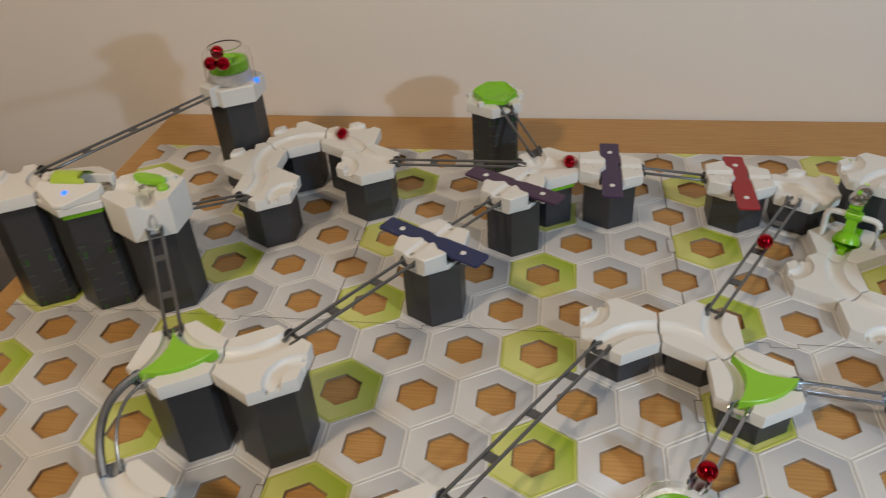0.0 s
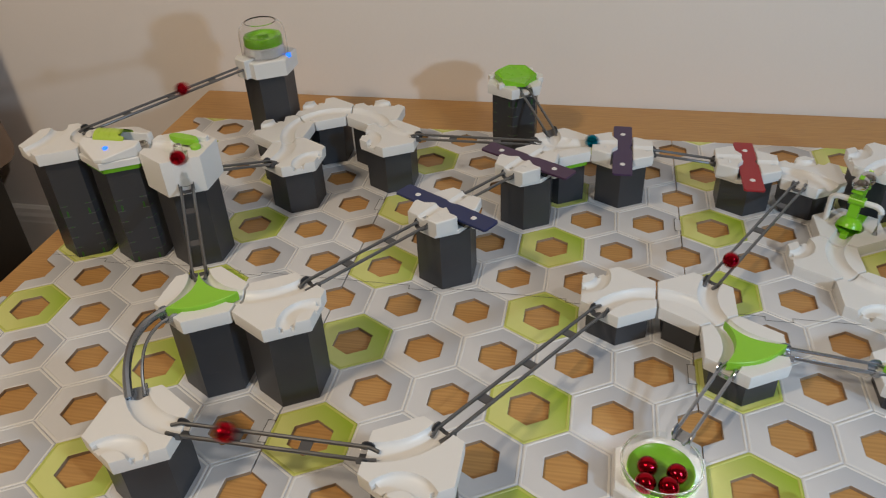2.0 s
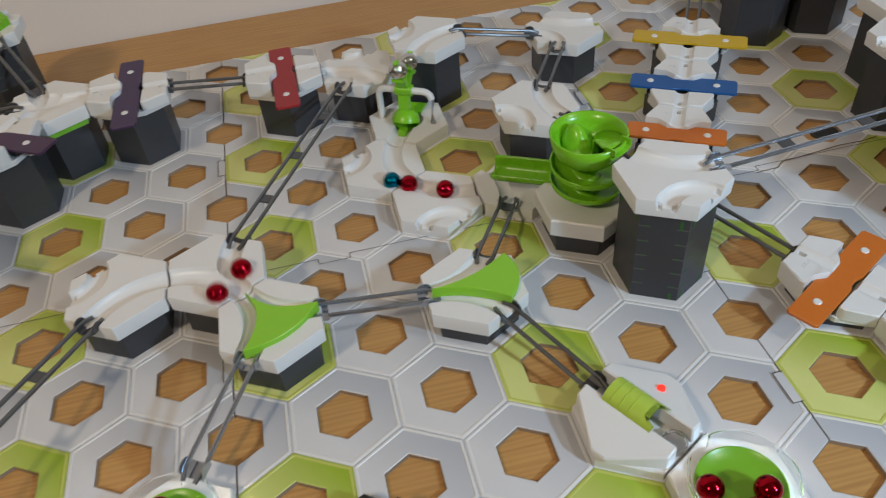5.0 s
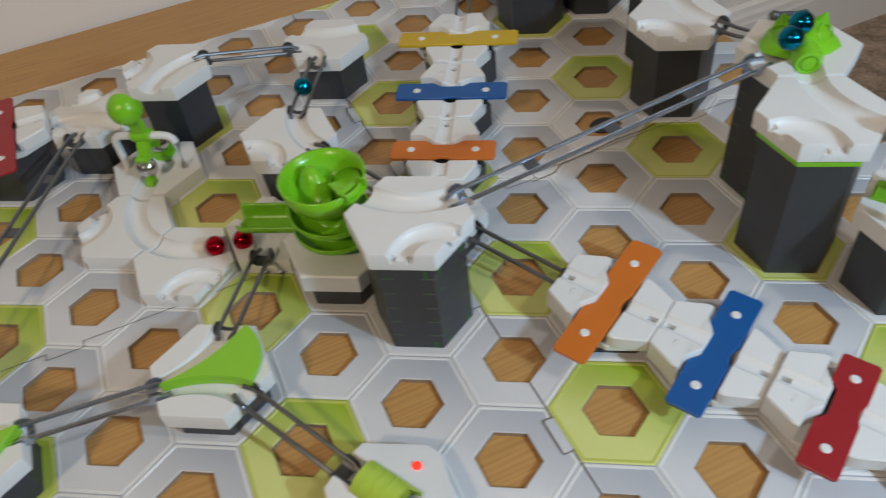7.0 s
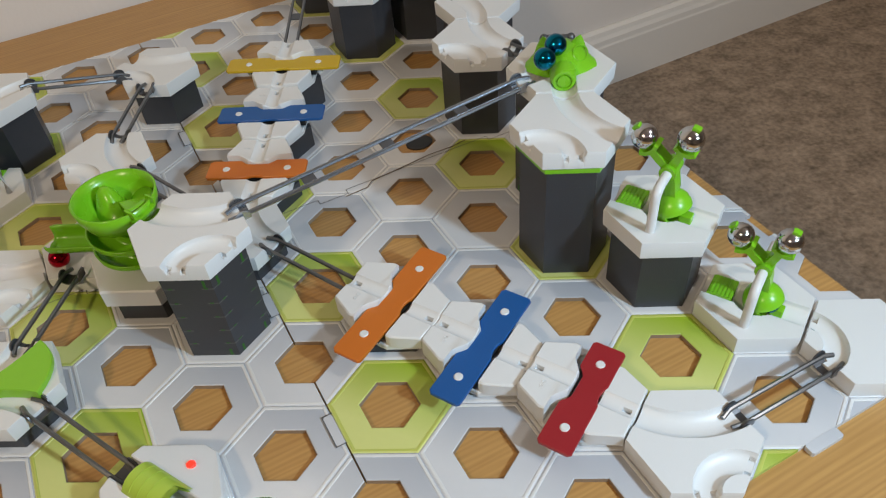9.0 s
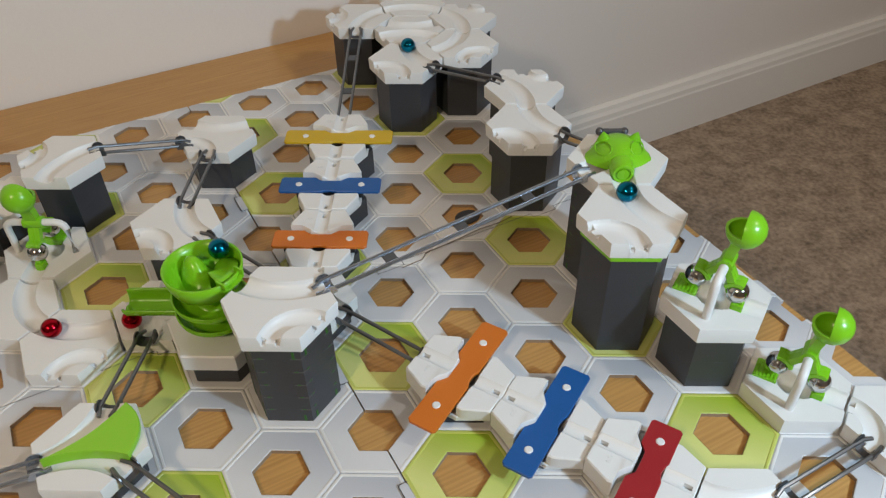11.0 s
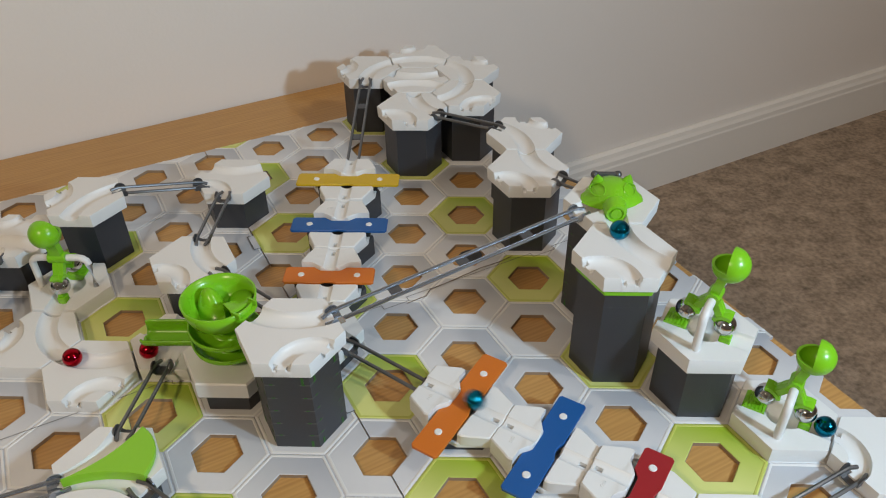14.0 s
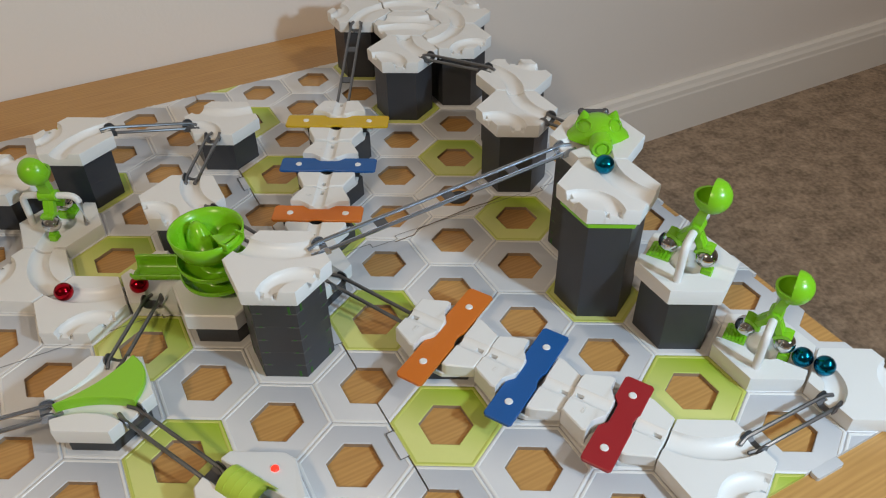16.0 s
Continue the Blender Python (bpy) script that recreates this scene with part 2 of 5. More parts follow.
def room():
    bm = box(bmesh.new(), -3.0, 3.6, -3.6, 0.6, FLOOR - 0.1, FLOOR)
    tagged(part("floor", bm, CARPET, None), "brown mottled cut-pile carpet covering the floor", "floor", kind="structure")
    for nm, b in (("wall_north", (-3.0, 3.6, WALL_Y, 0.55, FLOOR, 2.1)), ("wall_south", (-3.0, 3.6, -3.6, -3.5, FLOOR, 2.1)),
                  ("wall_west", (-3.0, -2.9, -3.5, WALL_Y, FLOOR, 2.1)), ("wall_east", (3.5, 3.6, -3.5, WALL_Y, FLOOR, 2.1))):
        tagged(part(nm, box(bmesh.new(), *b), PAINT, None), "plain off-white painted plaster wall", "wall", kind="structure")
    tagged(part("ceiling", box(bmesh.new(), -3.0, 3.6, -3.6, 0.55, 2.1, 2.2), CEIL, None), "plain white painted ceiling", "ceiling", kind="structure")
    bm = bmesh.new()
    prof = [(0, 0), (0.014, 0), (0.014, 0.064), (0.0128, 0.067), (0.0122, 0.074), (0.0095, 0.079), (0.0080, 0.085), (0.004, 0.088), (0, 0.088)]
    ends = [[bm.verts.new((x, WALL_Y - 0.0005 - d, FLOOR + h)) for d, h in prof] for x in (-2.9, 3.5)]
    for q in range(len(prof) - 1):
        bm.faces.new((ends[0][q], ends[1][q], ends[1][q + 1], ends[0][q + 1]))
    tagged(part("baseboard", bm, TRIM, None), "cream moulded baseboard along the wall", "baseboard", kind="structure")


def table():
    t = thing("play_table", "low oak-veneered table pushed against the wall", "table")
    part("tabletop", box(bmesh.new(), -0.466, 0.664, -0.405, 0.396, BOARD - 0.026, BOARD, 0.002), OAK, t)
    for x in (-0.42, 0.615):
        for y in (-0.36, 0.35):
            part("leg", box(bmesh.new(), x - 0.03, x + 0.03, y - 0.03, y + 0.03, FLOOR, BOARD - 0.026, 0.003), OAK, t)
    for y in (-0.36, 0.35):
        part("apron", box(bmesh.new(), -0.39, 0.585, y - 0.012, y + 0.012, BOARD - 0.09, BOARD - 0.026, 0.001), OAK, t)


def sofa():
    s = thing("sofa", "dark brown leather sofa end beside the table", "sofa", (-0.952, -0.02, FLOOR))
    bm = box(bmesh.new(), -0.20, 0.20, -0.62, 0.39, 0.19, 0.66, 0.025)
    for v in bm.verts:
        if v.co.y > 0:
            v.co.y -= 0.16 * (v.co.z - 0.19)     # the back leans away from the wall
    part("arm", bm, SOFA, s, smooth=True)
    # Shade under the sofa is filled in with a plain black block.
    part("base", box(bmesh.new(), -0.17, 0.17, -0.60, 0.36, 0.03, 0.19, 0.004), BLACK, s, "black block filling the shaded space under the sofa")
    for x in (-0.13, 0.11):
        for y in (-0.55, 0.22):
            part("foot", box(bmesh.new(), x - 0.02, x + 0.02, y - 0.02, y + 0.02, 0.0, 0.031, 0.002), BLACK, s)


# ---- tiles, stacks and rails ----
TILE_R = 0.563 * P


def groove_depth(x, y, grooves):
    """Depth of the run cut into a tile's top at a point."""
    best = 0.0
    a = P / 2
    for g in grooves:
        kind, w, d = g[0], 0.0069, 0.0047
        if kind == "bend":      # between edges two apart
            m = heading(g[1] + 1) * P
            s = abs(math.hypot(x - m.x, y - m.y) - a * math.tan(radians(60)))
        elif kind == "tight":   # between neighbouring edges
            ang = radians(60 * g[1] + 30)
            cx, cy = P / math.sqrt(3) * math.cos(ang), P / math.sqrt(3) * math.sin(ang)
            s = abs(math.hypot(x - cx, y - cy) - P / math.sqrt(3) / 2)
            w, d = 0.0060, 0.0042
        elif kind == "line":    # straight through
            h = heading(g[1])
            s = abs(-h.y * x + h.x * y)
        elif kind == "half":    # from an edge to the middle
            h = heading(g[1])
            along = h.x * x + h.y * y
            s = abs(-h.y * x + h.x * y) if along > 0 else math.hypot(x, y)
        elif kind == "dish":
            s, w, d = math.hypot(x, y), g[1], g[2]
        elif kind == "gap":     # trench under a chime bar
            s, w, d = abs(x), 0.0066, 0.0052
        elif kind == "scoop":
            s, w, d = math.hypot(x + 0.0075, y), 0.0085, 0.0030
        elif kind == "notch":   # small socket in an edge
            h = heading(g[1])
            along, side = h.x * x + h.y * y, -h.y * x + h.x * y
            s = 0.0 if along > a - 0.0040 and 0.0024 < abs(side) < 0.0048 else 9.0
            w, d = 1.0, 0.0056
        if s < w:
            best = max(best, d * (1 - (s / w) ** 2) ** {"notch": 0.3, "tight": 0.42}.get(kind, 0.58))
    return best


TILE_MESHES = {}


def tile_mesh(grooves, thick=T, n=72, mat=None):
    key = (grooves, thick)
    if key in TILE_MESHES:
        return TILE_MESHES[key]
    bm = bmesh.new()
    grid, step = {}, TILE_R / n
    for q in range(-n, n + 1):
        for r in range(max(-n, -q - n), min(n, -q + n) + 1):
            # lattice whose corners point along y
            x, y = step * math.sqrt(3) / 2 * q, step * (r + q / 2)
            ring = max(abs(q), abs(r), abs(q + r))
            z = thick - groove_depth(x, y, grooves) - (0.0009 if ring == n else 0.0)
            grid[q, r] = bm.verts.new((x, y, z))
    for (q, r), v in grid.items():
        for d1, d2 in (((1, 0), (0, 1)), ((0, 1), (-1, 1))):
            a, b = grid.get((q + d1[0], r + d1[1])), grid.get((q + d2[0], r + d2[1]))
            if a and b:
                bm.faces.new((v, a, b))
    corners = [(n, 0), (0, n), (-n, n), (-n, 0), (0, -n), (n, -n)]
    rim = []
    for k in range(6):
        (q0, r0), (q1, r1) = corners[k], corners[(k + 1) % 6]
        for s in range(n):
            rim.append(grid[q0 + (q1 - q0) * s // n, r0 + (r1 - r0) * s // n])
    low = [bm.verts.new((v.co.x * 0.985, v.co.y * 0.985, 0)) for v in rim]
    for k in range(len(rim)):
        bm.faces.new((rim[k], low[k], low[(k + 1) % len(rim)], rim[(k + 1) % len(rim)]))
    bm.faces.new(low)
    me = mesh_of("tile", bm, mat or WHITE, True, 40)
    TILE_MESHES[key] = me
    return me


TOP = {}             # height of each tile's top by cell


def stack(i, j, n, ribbed=0, cap=False, plain="smooth charcoal plastic stacking column standing on the board"):
    """A column of stacking pieces n tall pieces high; the lowest ones may be slotted half pieces."""
    if n <= 0:
        return
    st = thing("stacking_column", plain if not ribbed else "charcoal stacking column of slotted pieces with green slits", "column", cell_at(i, j), group="stacking columns")
    z, r = 0.0, 0.462 * P
    while z < n * H - 1e-6:
        half = ribbed and z < ribbed * H - 1e-6
        h = min(H / 2 if half else H, n * H - z)
        bm = ngon(bmesh.new(), hexpts(r), z, z + h, 0.00003 if half else 0.00006)
        part("stack_piece", bm, DARK, st)
        if half:
            level = round(z / (H / 2))
            # slits wrap the corners under each joint; a tall slot shows beside some corners
            # the joints' shade is laid on as dark strips, slightly proud of the faces
            for nm, mat, z0, z1, s0, s1, tall in (("joint_shade", SEAM, z + h - 0.0009, z + h - 0.0001, 0.0068, 0.0127, False), ("slits", SLOT, z + h - 0.0005, z + h + 0.0001, 0.0080, 0.0100, level == 0 or z + h > ribbed * H - 1e-6)):
                bm = bmesh.new()
                ap = r * math.cos(radians(30))
                for k in range(6):
                    before = set(bm.verts)
                    pr = 0.00012 if nm == "joint_shade" else 0.00020
                    for sy in (-1, 1):
                        box(bm, ap - 0.0004, ap + pr, min(sy * s0, sy * s1), max(sy * s0, sy * s1), z0, z1)
                    if tall:
                        box(bm, ap - 0.0004, ap + pr, 0.0080, 0.0094, z + 0.0004, z + 0.0052)
                        box(bm, ap - 0.0004, ap + pr, -0.0094, -0.0080, z + 0.0004, z + 0.0052) if k % 2 else None
                    bmesh.ops.transform(bm, matrix=Matrix.Rotation(radians(60 * k), 4, "Z"), verts=[v for v in bm.verts if v not in before])
                part(nm, bm, mat, st, "green slits between the pieces" if nm == "slits" else "thin dark strip for the shade in a joint")
        z += h
    if cap:
        part("green_collar", ngon(bmesh.new(), hexpts(0.500 * P), n * H - 0.0050, n * H - 0.0002, 0.0004), GREEN, st, "lime green collar under the tile")


def tile(i, j, n, grooves, name="curve_tile", label="white plastic track tile with curved ball grooves", ribbed=0, cap=False, thick=T):
    stack(i, j, n, ribbed, cap)
    ends = {(g[1] + q) % 6 for g in grooves if g[0] == "tight" for q in (0, 1)}
    grooves = tuple(g for g in grooves if g[0] != "notch") + tuple(("notch", k) for k in sorted(ends))
    t = tagged(new(name, tile_mesh(tuple(grooves), thick)), label, "track tile", "track tiles")
    t.matrix_world = Matrix.Translation(cell_at(i, j, n * H))
    TOP[i, j] = n * H + thick
    return t


def clip_mesh(x, y=0.0054):
    """A bent sheet-metal bracket under two rods, with an upright round ear beside each."""
    bm = bmesh.new()
    rows = []
    for u in (-0.0042, 0.0042):
        rows.append([bm.verts.new((x + u, v, z)) for v, z in ((-y, 0.0), (-y * 0.86, -0.0022), (-y * 0.45, -0.0034), (y * 0.45, -0.0034), (y * 0.86, -0.0022), (y, 0.0))])
    low = [[bm.verts.new((v.co.x, v.co.y, v.co.z - 0.0006)) for v in r] for r in rows]
    for q in range(5):
        bm.faces.new((rows[0][q], rows[1][q], rows[1][q + 1], rows[0][q + 1]))
        bm.faces.new((low[0][q], low[0][q + 1], low[1][q + 1], low[1][q]))
        for e in (0, 1):
            bm.faces.new((rows[e][q], rows[e][q + 1], low[e][q + 1], low[e][q]))
    for sd in (-1, 1):
        arc = [(x - 0.0040, -0.0022)] + [(x + 0.0040 * math.cos(radians(g)), 0.0036 * math.sin(radians(g)) - 0.0004) for g in range(180, -1, -20)] + [(x + 0.0040, -0.0022)]
        ins, outs = [[bm.verts.new((px, sd * (y + d), pz)) for px, pz in arc] for d in (0.0, 0.0007)]
        bm.faces.new(ins), bm.faces.new(outs)
        for q in range(len(arc)):
            w = (q + 1) % len(arc)
            bm.faces.new((ins[q], ins[w], outs[w], outs[q]))
    return bm


def rail(a, b, drop_a=0.0, drop_b=0.0, mat=None, za=None, zb=None):
    """A straight two-rod rail between two tiles."""
    mat = mat or STEEL
    A, B = cell_at(*a, (TOP[a] if za is None else za) - 0.0018 - drop_a), cell_at(*b, (TOP[b] if zb is None else zb) - 0.0018 - drop_b)
    flat = Vector((B.x - A.x, B.y - A.y, 0)).normalized()
    A, B = A + flat * (P * 0.5 - 0.008), B - flat * (P * 0.5 - 0.008)
    length = (B - A).length
    turn = math.degrees(math.atan2(flat.y, flat.x))
    tilt = math.degrees(math.asin((B.z - A.z) / length))
    rl = thing("track_rail", "grey metal two-rod ball rail with clip ends bridging two tiles", "rail", A, 0, "ball rails")
    rl.matrix_world = pose(*A, 0, 0, turn) @ pose(0, 0, 0, 0, -tilt, 0)
    for s in (-1, 1):
        bm = tube(bmesh.new(), [(0, s * 0.0030, -0.001), (0.006, s * 0.0046, 0), (length - 0.006, s * 0.0046, 0), (length, s * 0.0030, -0.001)], 0.00125, 8)
        part("rod", bm, mat, rl, smooth=True)
    metal = CLIP if mat is STEEL else BRIGHT
    for x in (0.0070, length - 0.0070):
        part("clip", clip_mesh(x), metal, rl)
    cells = round((Vector(cell_at(*b)) - Vector(cell_at(*a))).length / P)
    k = cells - 1 if cells > 2 else 0
    for q in range(k):
        x = length * (q + 1) / (k + 1)
        part("sleeper", box(bmesh.new(), x - 0.0036, x + 0.0036, -0.0042, 0.0042, -0.0011, -0.0001, 0.0003), CLIP, rl)


def bent_rail(pts, mat, label):
    """A rail whose two rods follow a bent line."""
    pts = [Vector(p) for p in pts]
    rl = thing("curved_rail", label, "rail", pts[0], 0, "ball rails")
    for s, rr in ((-1, 0.0011), (1, 0.0027 if mat is BRIGHT else 0.0012)):
        line = []
        for k, p in enumerate(pts):
            d = pts[min(k + 1, len(pts) - 1)] - pts[max(k - 1, 0)]
            side = Vector((-d.y, d.x, 0)).normalized()
            line.append(p + side * (0.0046 * -s) - pts[0])
        part("rod", tube(bmesh.new(), line, rr, 8), mat, rl, smooth=True)
    for p, nxt in ((pts[0], pts[1]), (pts[-1], pts[-2])):
        d = nxt - p
        o = part("clip", clip_mesh(0.0030, 0.0060), mat, rl)
        o.matrix_local = Matrix.Translation(p - pts[0]) @ pose(0, 0, 0, 0, 0, math.degrees(math.atan2(d.y, d.x))) @ pose(0, 0, 0, 0, -math.degrees(math.atan2(d.z, math.hypot(d.x, d.y))) * 0.6, 0)


def smooth_line(ctrl, n=24):
    """Points on a smooth curve through a quadratic control polygon."""
    a, b, c = [Vector(v) for v in ctrl]
    return [(1 - t) ** 2 * a + 2 * t * (1 - t) * b + t * t * c for t in [k / n for k in range(n + 1)]]


def blade(bm, pts, z0, z1, bulge):
    """A three-pointed switch blade whose sides bow inwards."""
    out = []
    for k in range(3):
        a, b = Vector(pts[k]), Vector(pts[(k + 1) % 3])
        c = (a + b) / 2
        mid = c - c.normalized() * bulge[k] if c.length > 0 else c
        for t in [q / 8 for q in range(8)]:
            v = (1 - t) ** 2 * a + 2 * t * (1 - t) * mid + t * t * b
            out.append((v.x, v.y))
    return ngon(bm, out, z0, z1, 0.0005)


def switch(i, j, n, k, ends=((-0.0118, 0.0232), (-0.0118, -0.0232)), waist=0.0130, label="white switch tile with a lime green swinging blade"):
    """A tile that sends balls left or right of a green blade; the ball enters by edge k."""
    stack(i, j, n)
    sw = thing("switch_tile", label, "track tile", cell_at(i, j, n * H), 60 * k, "switch tiles")
    part("tile_body", tile_mesh((("bend", 0), ("bend", 4), ("dish", 0.012, 0.0046))), WHITE, sw)
    bm = blade(bmesh.new(), [(0.0232, 0.0), *ends], T - 0.0035, T + 0.0032, [waist, -0.0125, waist])
    bl = part("blade", bm, FLIP, sw, "lime green three-pointed blade", smooth=True)
    TOP[i, j] = n * H + T
    return bl


def chime_half(sx, top, inner):
    """One wing of a chime tile: a flared block with a ball groove and a small socket near its outer edge."""
    e = P * 0.4975
    line = [(e, 0.0148, 0.0006), (e - 0.0006, 0.0151, 0.0)] + [(x, 0.0148 + (e - x) * 0.462, 0.0) for x in (e - 0.0022, e - 0.0024, e - 0.0066, e - 0.0068, e - 0.0105, 0.0128)]
    line += [(x, y, 0.0) for x, y in inner]
    line.append((inner[-1][0] - 0.0006, inner[-1][1] - 0.0004, 0.0008))
    ys = [0.0046, 0.0042, 0.0035, 0.0025, 0.00145, 0.00125, 0.0]
    ys = [-y for y in ys] + [y for y in reversed(ys[:-1])]
    bm = bmesh.new()
    rows = []
    for x, ym, dip in line:
        row = [(-ym, 0.0030), (-ym, top - 0.0008), (-ym + 0.0008, top)]
        for y in ys:
            deep = 0.0024 * max(0.0, 1 - (y / 0.0047) ** 2) ** 0.7
            if e - 0.0067 < x < e - 0.0023 and abs(y) < 0.0013:
                deep += 0.0030
            row.append((y, top - deep))
        row += [(ym - 0.0008, top), (ym, top - 0.0008), (ym, 0.0030)]
        rows.append([bm.verts.new((sx * x, y, z - (dip if z > 0.0031 else 0.0))) for y, z in row])
    for u, v in zip(rows, rows[1:]):
        for q in range(len(u) - 1):
            bm.faces.new((u[q], u[q + 1], v[q + 1], v[q]))
    for end in (rows[0], rows[-1]):
        bm.faces.new(end)
    if sx < 0:
        # raised moulding marks too worn to read
        for x, y in ((-0.0165, -0.0105), (-0.0165, -0.0078)):
            tube(bm, [(x + 0.0011 * math.cos(g), y + 0.0009 * math.sin(g), top) for g in (0.6, 1.6, 2.6, 3.6, 4.6, 5.6)], 0.00022, 5)
    return bm


def chime(i, j, top, k, colour, name, length, shift=0.0, ribbed=0, slide=0.0):
    """A split tile carrying a painted metal sound bar across its run."""
    n = max(0.0, (top - 0.0115) / H)
    stack(i, j, n, ribbed)
    th = thing("chime_tile", "white track tile carrying a " + name + " metal chime bar", "chime", cell_at(i, j, top - 0.0115), 60 * k, "chime tiles")
    if (i, j) not in TOP:
        TOP[i, j] = top - 0.0015
    part("base", ngon(bmesh.new(), [(0.0270, -0.0125), (0.0270, 0.0125), (0.0100, 0.0225), (-0.0100, 0.0225), (-0.0270, 0.0125), (-0.0270, -0.0125), (-0.0100, -0.0225), (0.0100, -0.0225)], 0, 0.0034, 0.0006), WHITE, th)
    part("inlet_half", chime_half(-1, 0.0150, ((0.0101, 0.0212), (0.0099, 0.0140), (0.0080, 0.0110), (0.0062, 0.0086), (0.0052, 0.0070))), WHITE, th, smooth=True)
    part("outlet_half", chime_half(1, 0.0110, ((0.0112, 0.0216), (0.0098, 0.0214))), WHITE, th, smooth=True)
    hl, w = length / 2, 0.0086
    out = [(-w, -hl + 0.0015), (-w + 0.0015, -hl), (w - 0.0015, -hl), (w, -hl + 0.0015), (w, -0.0062), (w * 0.86, -0.0035), (w * 0.80, 0.0), (w * 0.86, 0.0035), (w, 0.0062), (w, hl - 0.0015), (w - 0.0015, hl), (-w + 0.0015, hl), (-w, hl - 0.0015),
           (-w, 0.0122), (-0.0060, 0.0090), (-0.0048, 0.0072), (-0.0047, 0.0), (-0.0048, -0.0072), (-0.0060, -0.0090), (-w, -0.0122)]
    part("bar", ngon(bmesh.new(), [(x + shift, y + (slide if abs(y) > 0.02 else 0.0)) for x, y in out], 0.0097, 0.0115, 0.0004), colour, th, name + " painted metal bar")
    for s in (-1, 1):
        part("pin", ngon(bmesh.new(), circle(0.0024, 16, shift, s * hl * 0.62 + slide), 0.0030, 0.0121, 0.0005), WHITE, th, smooth=False)
    # plain black strip in the gap between the two halves
    part("bridge", box(bmesh.new(), -0.0065, 0.0065, -0.024, 0.024, 0.0046, 0.0080), BLACK, th, "black strip under the bar")


def bowl(i, j, k):
    """A landing bowl: white tile, clear rim and lime dish."""
    b = thing("landing_bowl", "white landing tile with a clear round rim and lime green dish", "bowl", cell_at(i, j), 60 * k, "landing bowls")
    bm = ngon(bmesh.new(), hexpts(TILE_R), 0, 0.0075, 0.0009)
    part("base", bm, WHITE, b)
    part("dish", lathe(bmesh.new(), [(0.0, 0.0079), (0.010, 0.0081), (0.0166, 0.0090), (0.0192, 0.0112), (0.0198, 0.0112), (0.0198, 0.0076)], 32), DISH, b, "lime green dish", True)
    prof = [(0.0222, 0.0076), (0.0228, 0.0168), (0.0226, 0.0178), (0.0230, 0.0185), (0.0236, 0.0185), (0.0240, 0.0178), (0.0237, 0.0168), (0.0233, 0.0076)]
    rim = part("rim", lathe(bmesh.new(), prof, 40, arc=322, start=19), CLEAR, b, "clear plastic rim open at one side", True)
    rim.visible_shadow = False
    return b


def gate(i, j, n, k, led, label, side=1):
    """An electronic sensor tile: two white wedges, a lime tunnel and a small lamp."""
    stack(i, j, n, n - 1.5 if n > 2 else 0, n > 0)
    g = thing("sensor_tile", label, "sensor tile", cell_at(i, j, n * H), 60 * k, "sensor tiles")
    part("base", ngon(bmesh.new(), hexpts(TILE_R), 0, 0.006, 0.0008), WHITE, g)
    a = P * 0.487
    for w in (-1, 1):
        out = [(-a, 0.0062 * w), (a, 0.0062 * w), (a, 0.013 * w), (a * 0.15, TILE_R * 0.97 * w), (-a * 0.15, TILE_R * 0.97 * w), (-a, 0.013 * w)]
        bm = bmesh.new()
        lo = [bm.verts.new((x, y, 0.006)) for x, y in out]
        hi = [bm.verts.new((x * 0.97, y, 0.0165 if q < 2 else 0.0150 if q in (2, 5) else 0.0095)) for q, (x, y) in enumerate(out)]
        bm.faces.new(lo), bm.faces.new(hi)
        for q in range(6):
            bm.faces.new((lo[q], lo[(q + 1) % 6], hi[(q + 1) % 6], hi[q]))
        bmesh.ops.bevel(bm, geom=bm.edges[:], offset=0.0007, segments=1, affect="EDGES")
        part("wedge", bm, WHITE, g)
    # ribbed tunnel
    bm = bmesh.new()
    cols = []
    for q in range(9):
        x = -0.0150 + 0.0275 * q / 8
        cols.append([(x - (0.006 if (q == 8 and 3 < s < 9) else 0), math.cos(radians(s * 15)), math.sin(radians(s * 15))) for s in range(13)])
    for rr in (0.0094, 0.0082):
        vs = [[bm.verts.new((x, c * rr, 0.0125 + s * rr * 0.95)) for x, c, s in col] for col in cols]
        for u, v in zip(vs, vs[1:]):
            for q in range(12):
                bm.faces.new((u[q], v[q], v[q + 1], u[q + 1]))
    part("tunnel", bm, TUNNEL, g, "ribbed lime green tunnel", True)
    bm = bmesh.new()
    for q in range(3):
        x = -0.0105 + 0.0050 * q
        tube(bm, [(x, 0.0094 * math.cos(radians(s)), 0.0125 + 0.0090 * math.sin(radians(s))) for s in range(35, 150, 12)], 0.00022, 6)
    part("ribs", bm, TUNNEL, g)
    part("chute", lathe(bmesh.new(), [(0.0, 0.0085), (0.004, 0.0088), (0.006, 0.0100), (0.0062, 0.0062)], 20), SMOKE, g, "clear chute piece at the exit", True).location = (a * 0.80, 0, 0)
    part("status_lamp", ngon(bmesh.new(), circle(0.0021, 12, 0.001, 0.0175 * side), 0.0100, 0.0146, 0.0004), led, g, "small glowing status lamp")
    TOP[i, j] = n * H + 0.0105
    return g


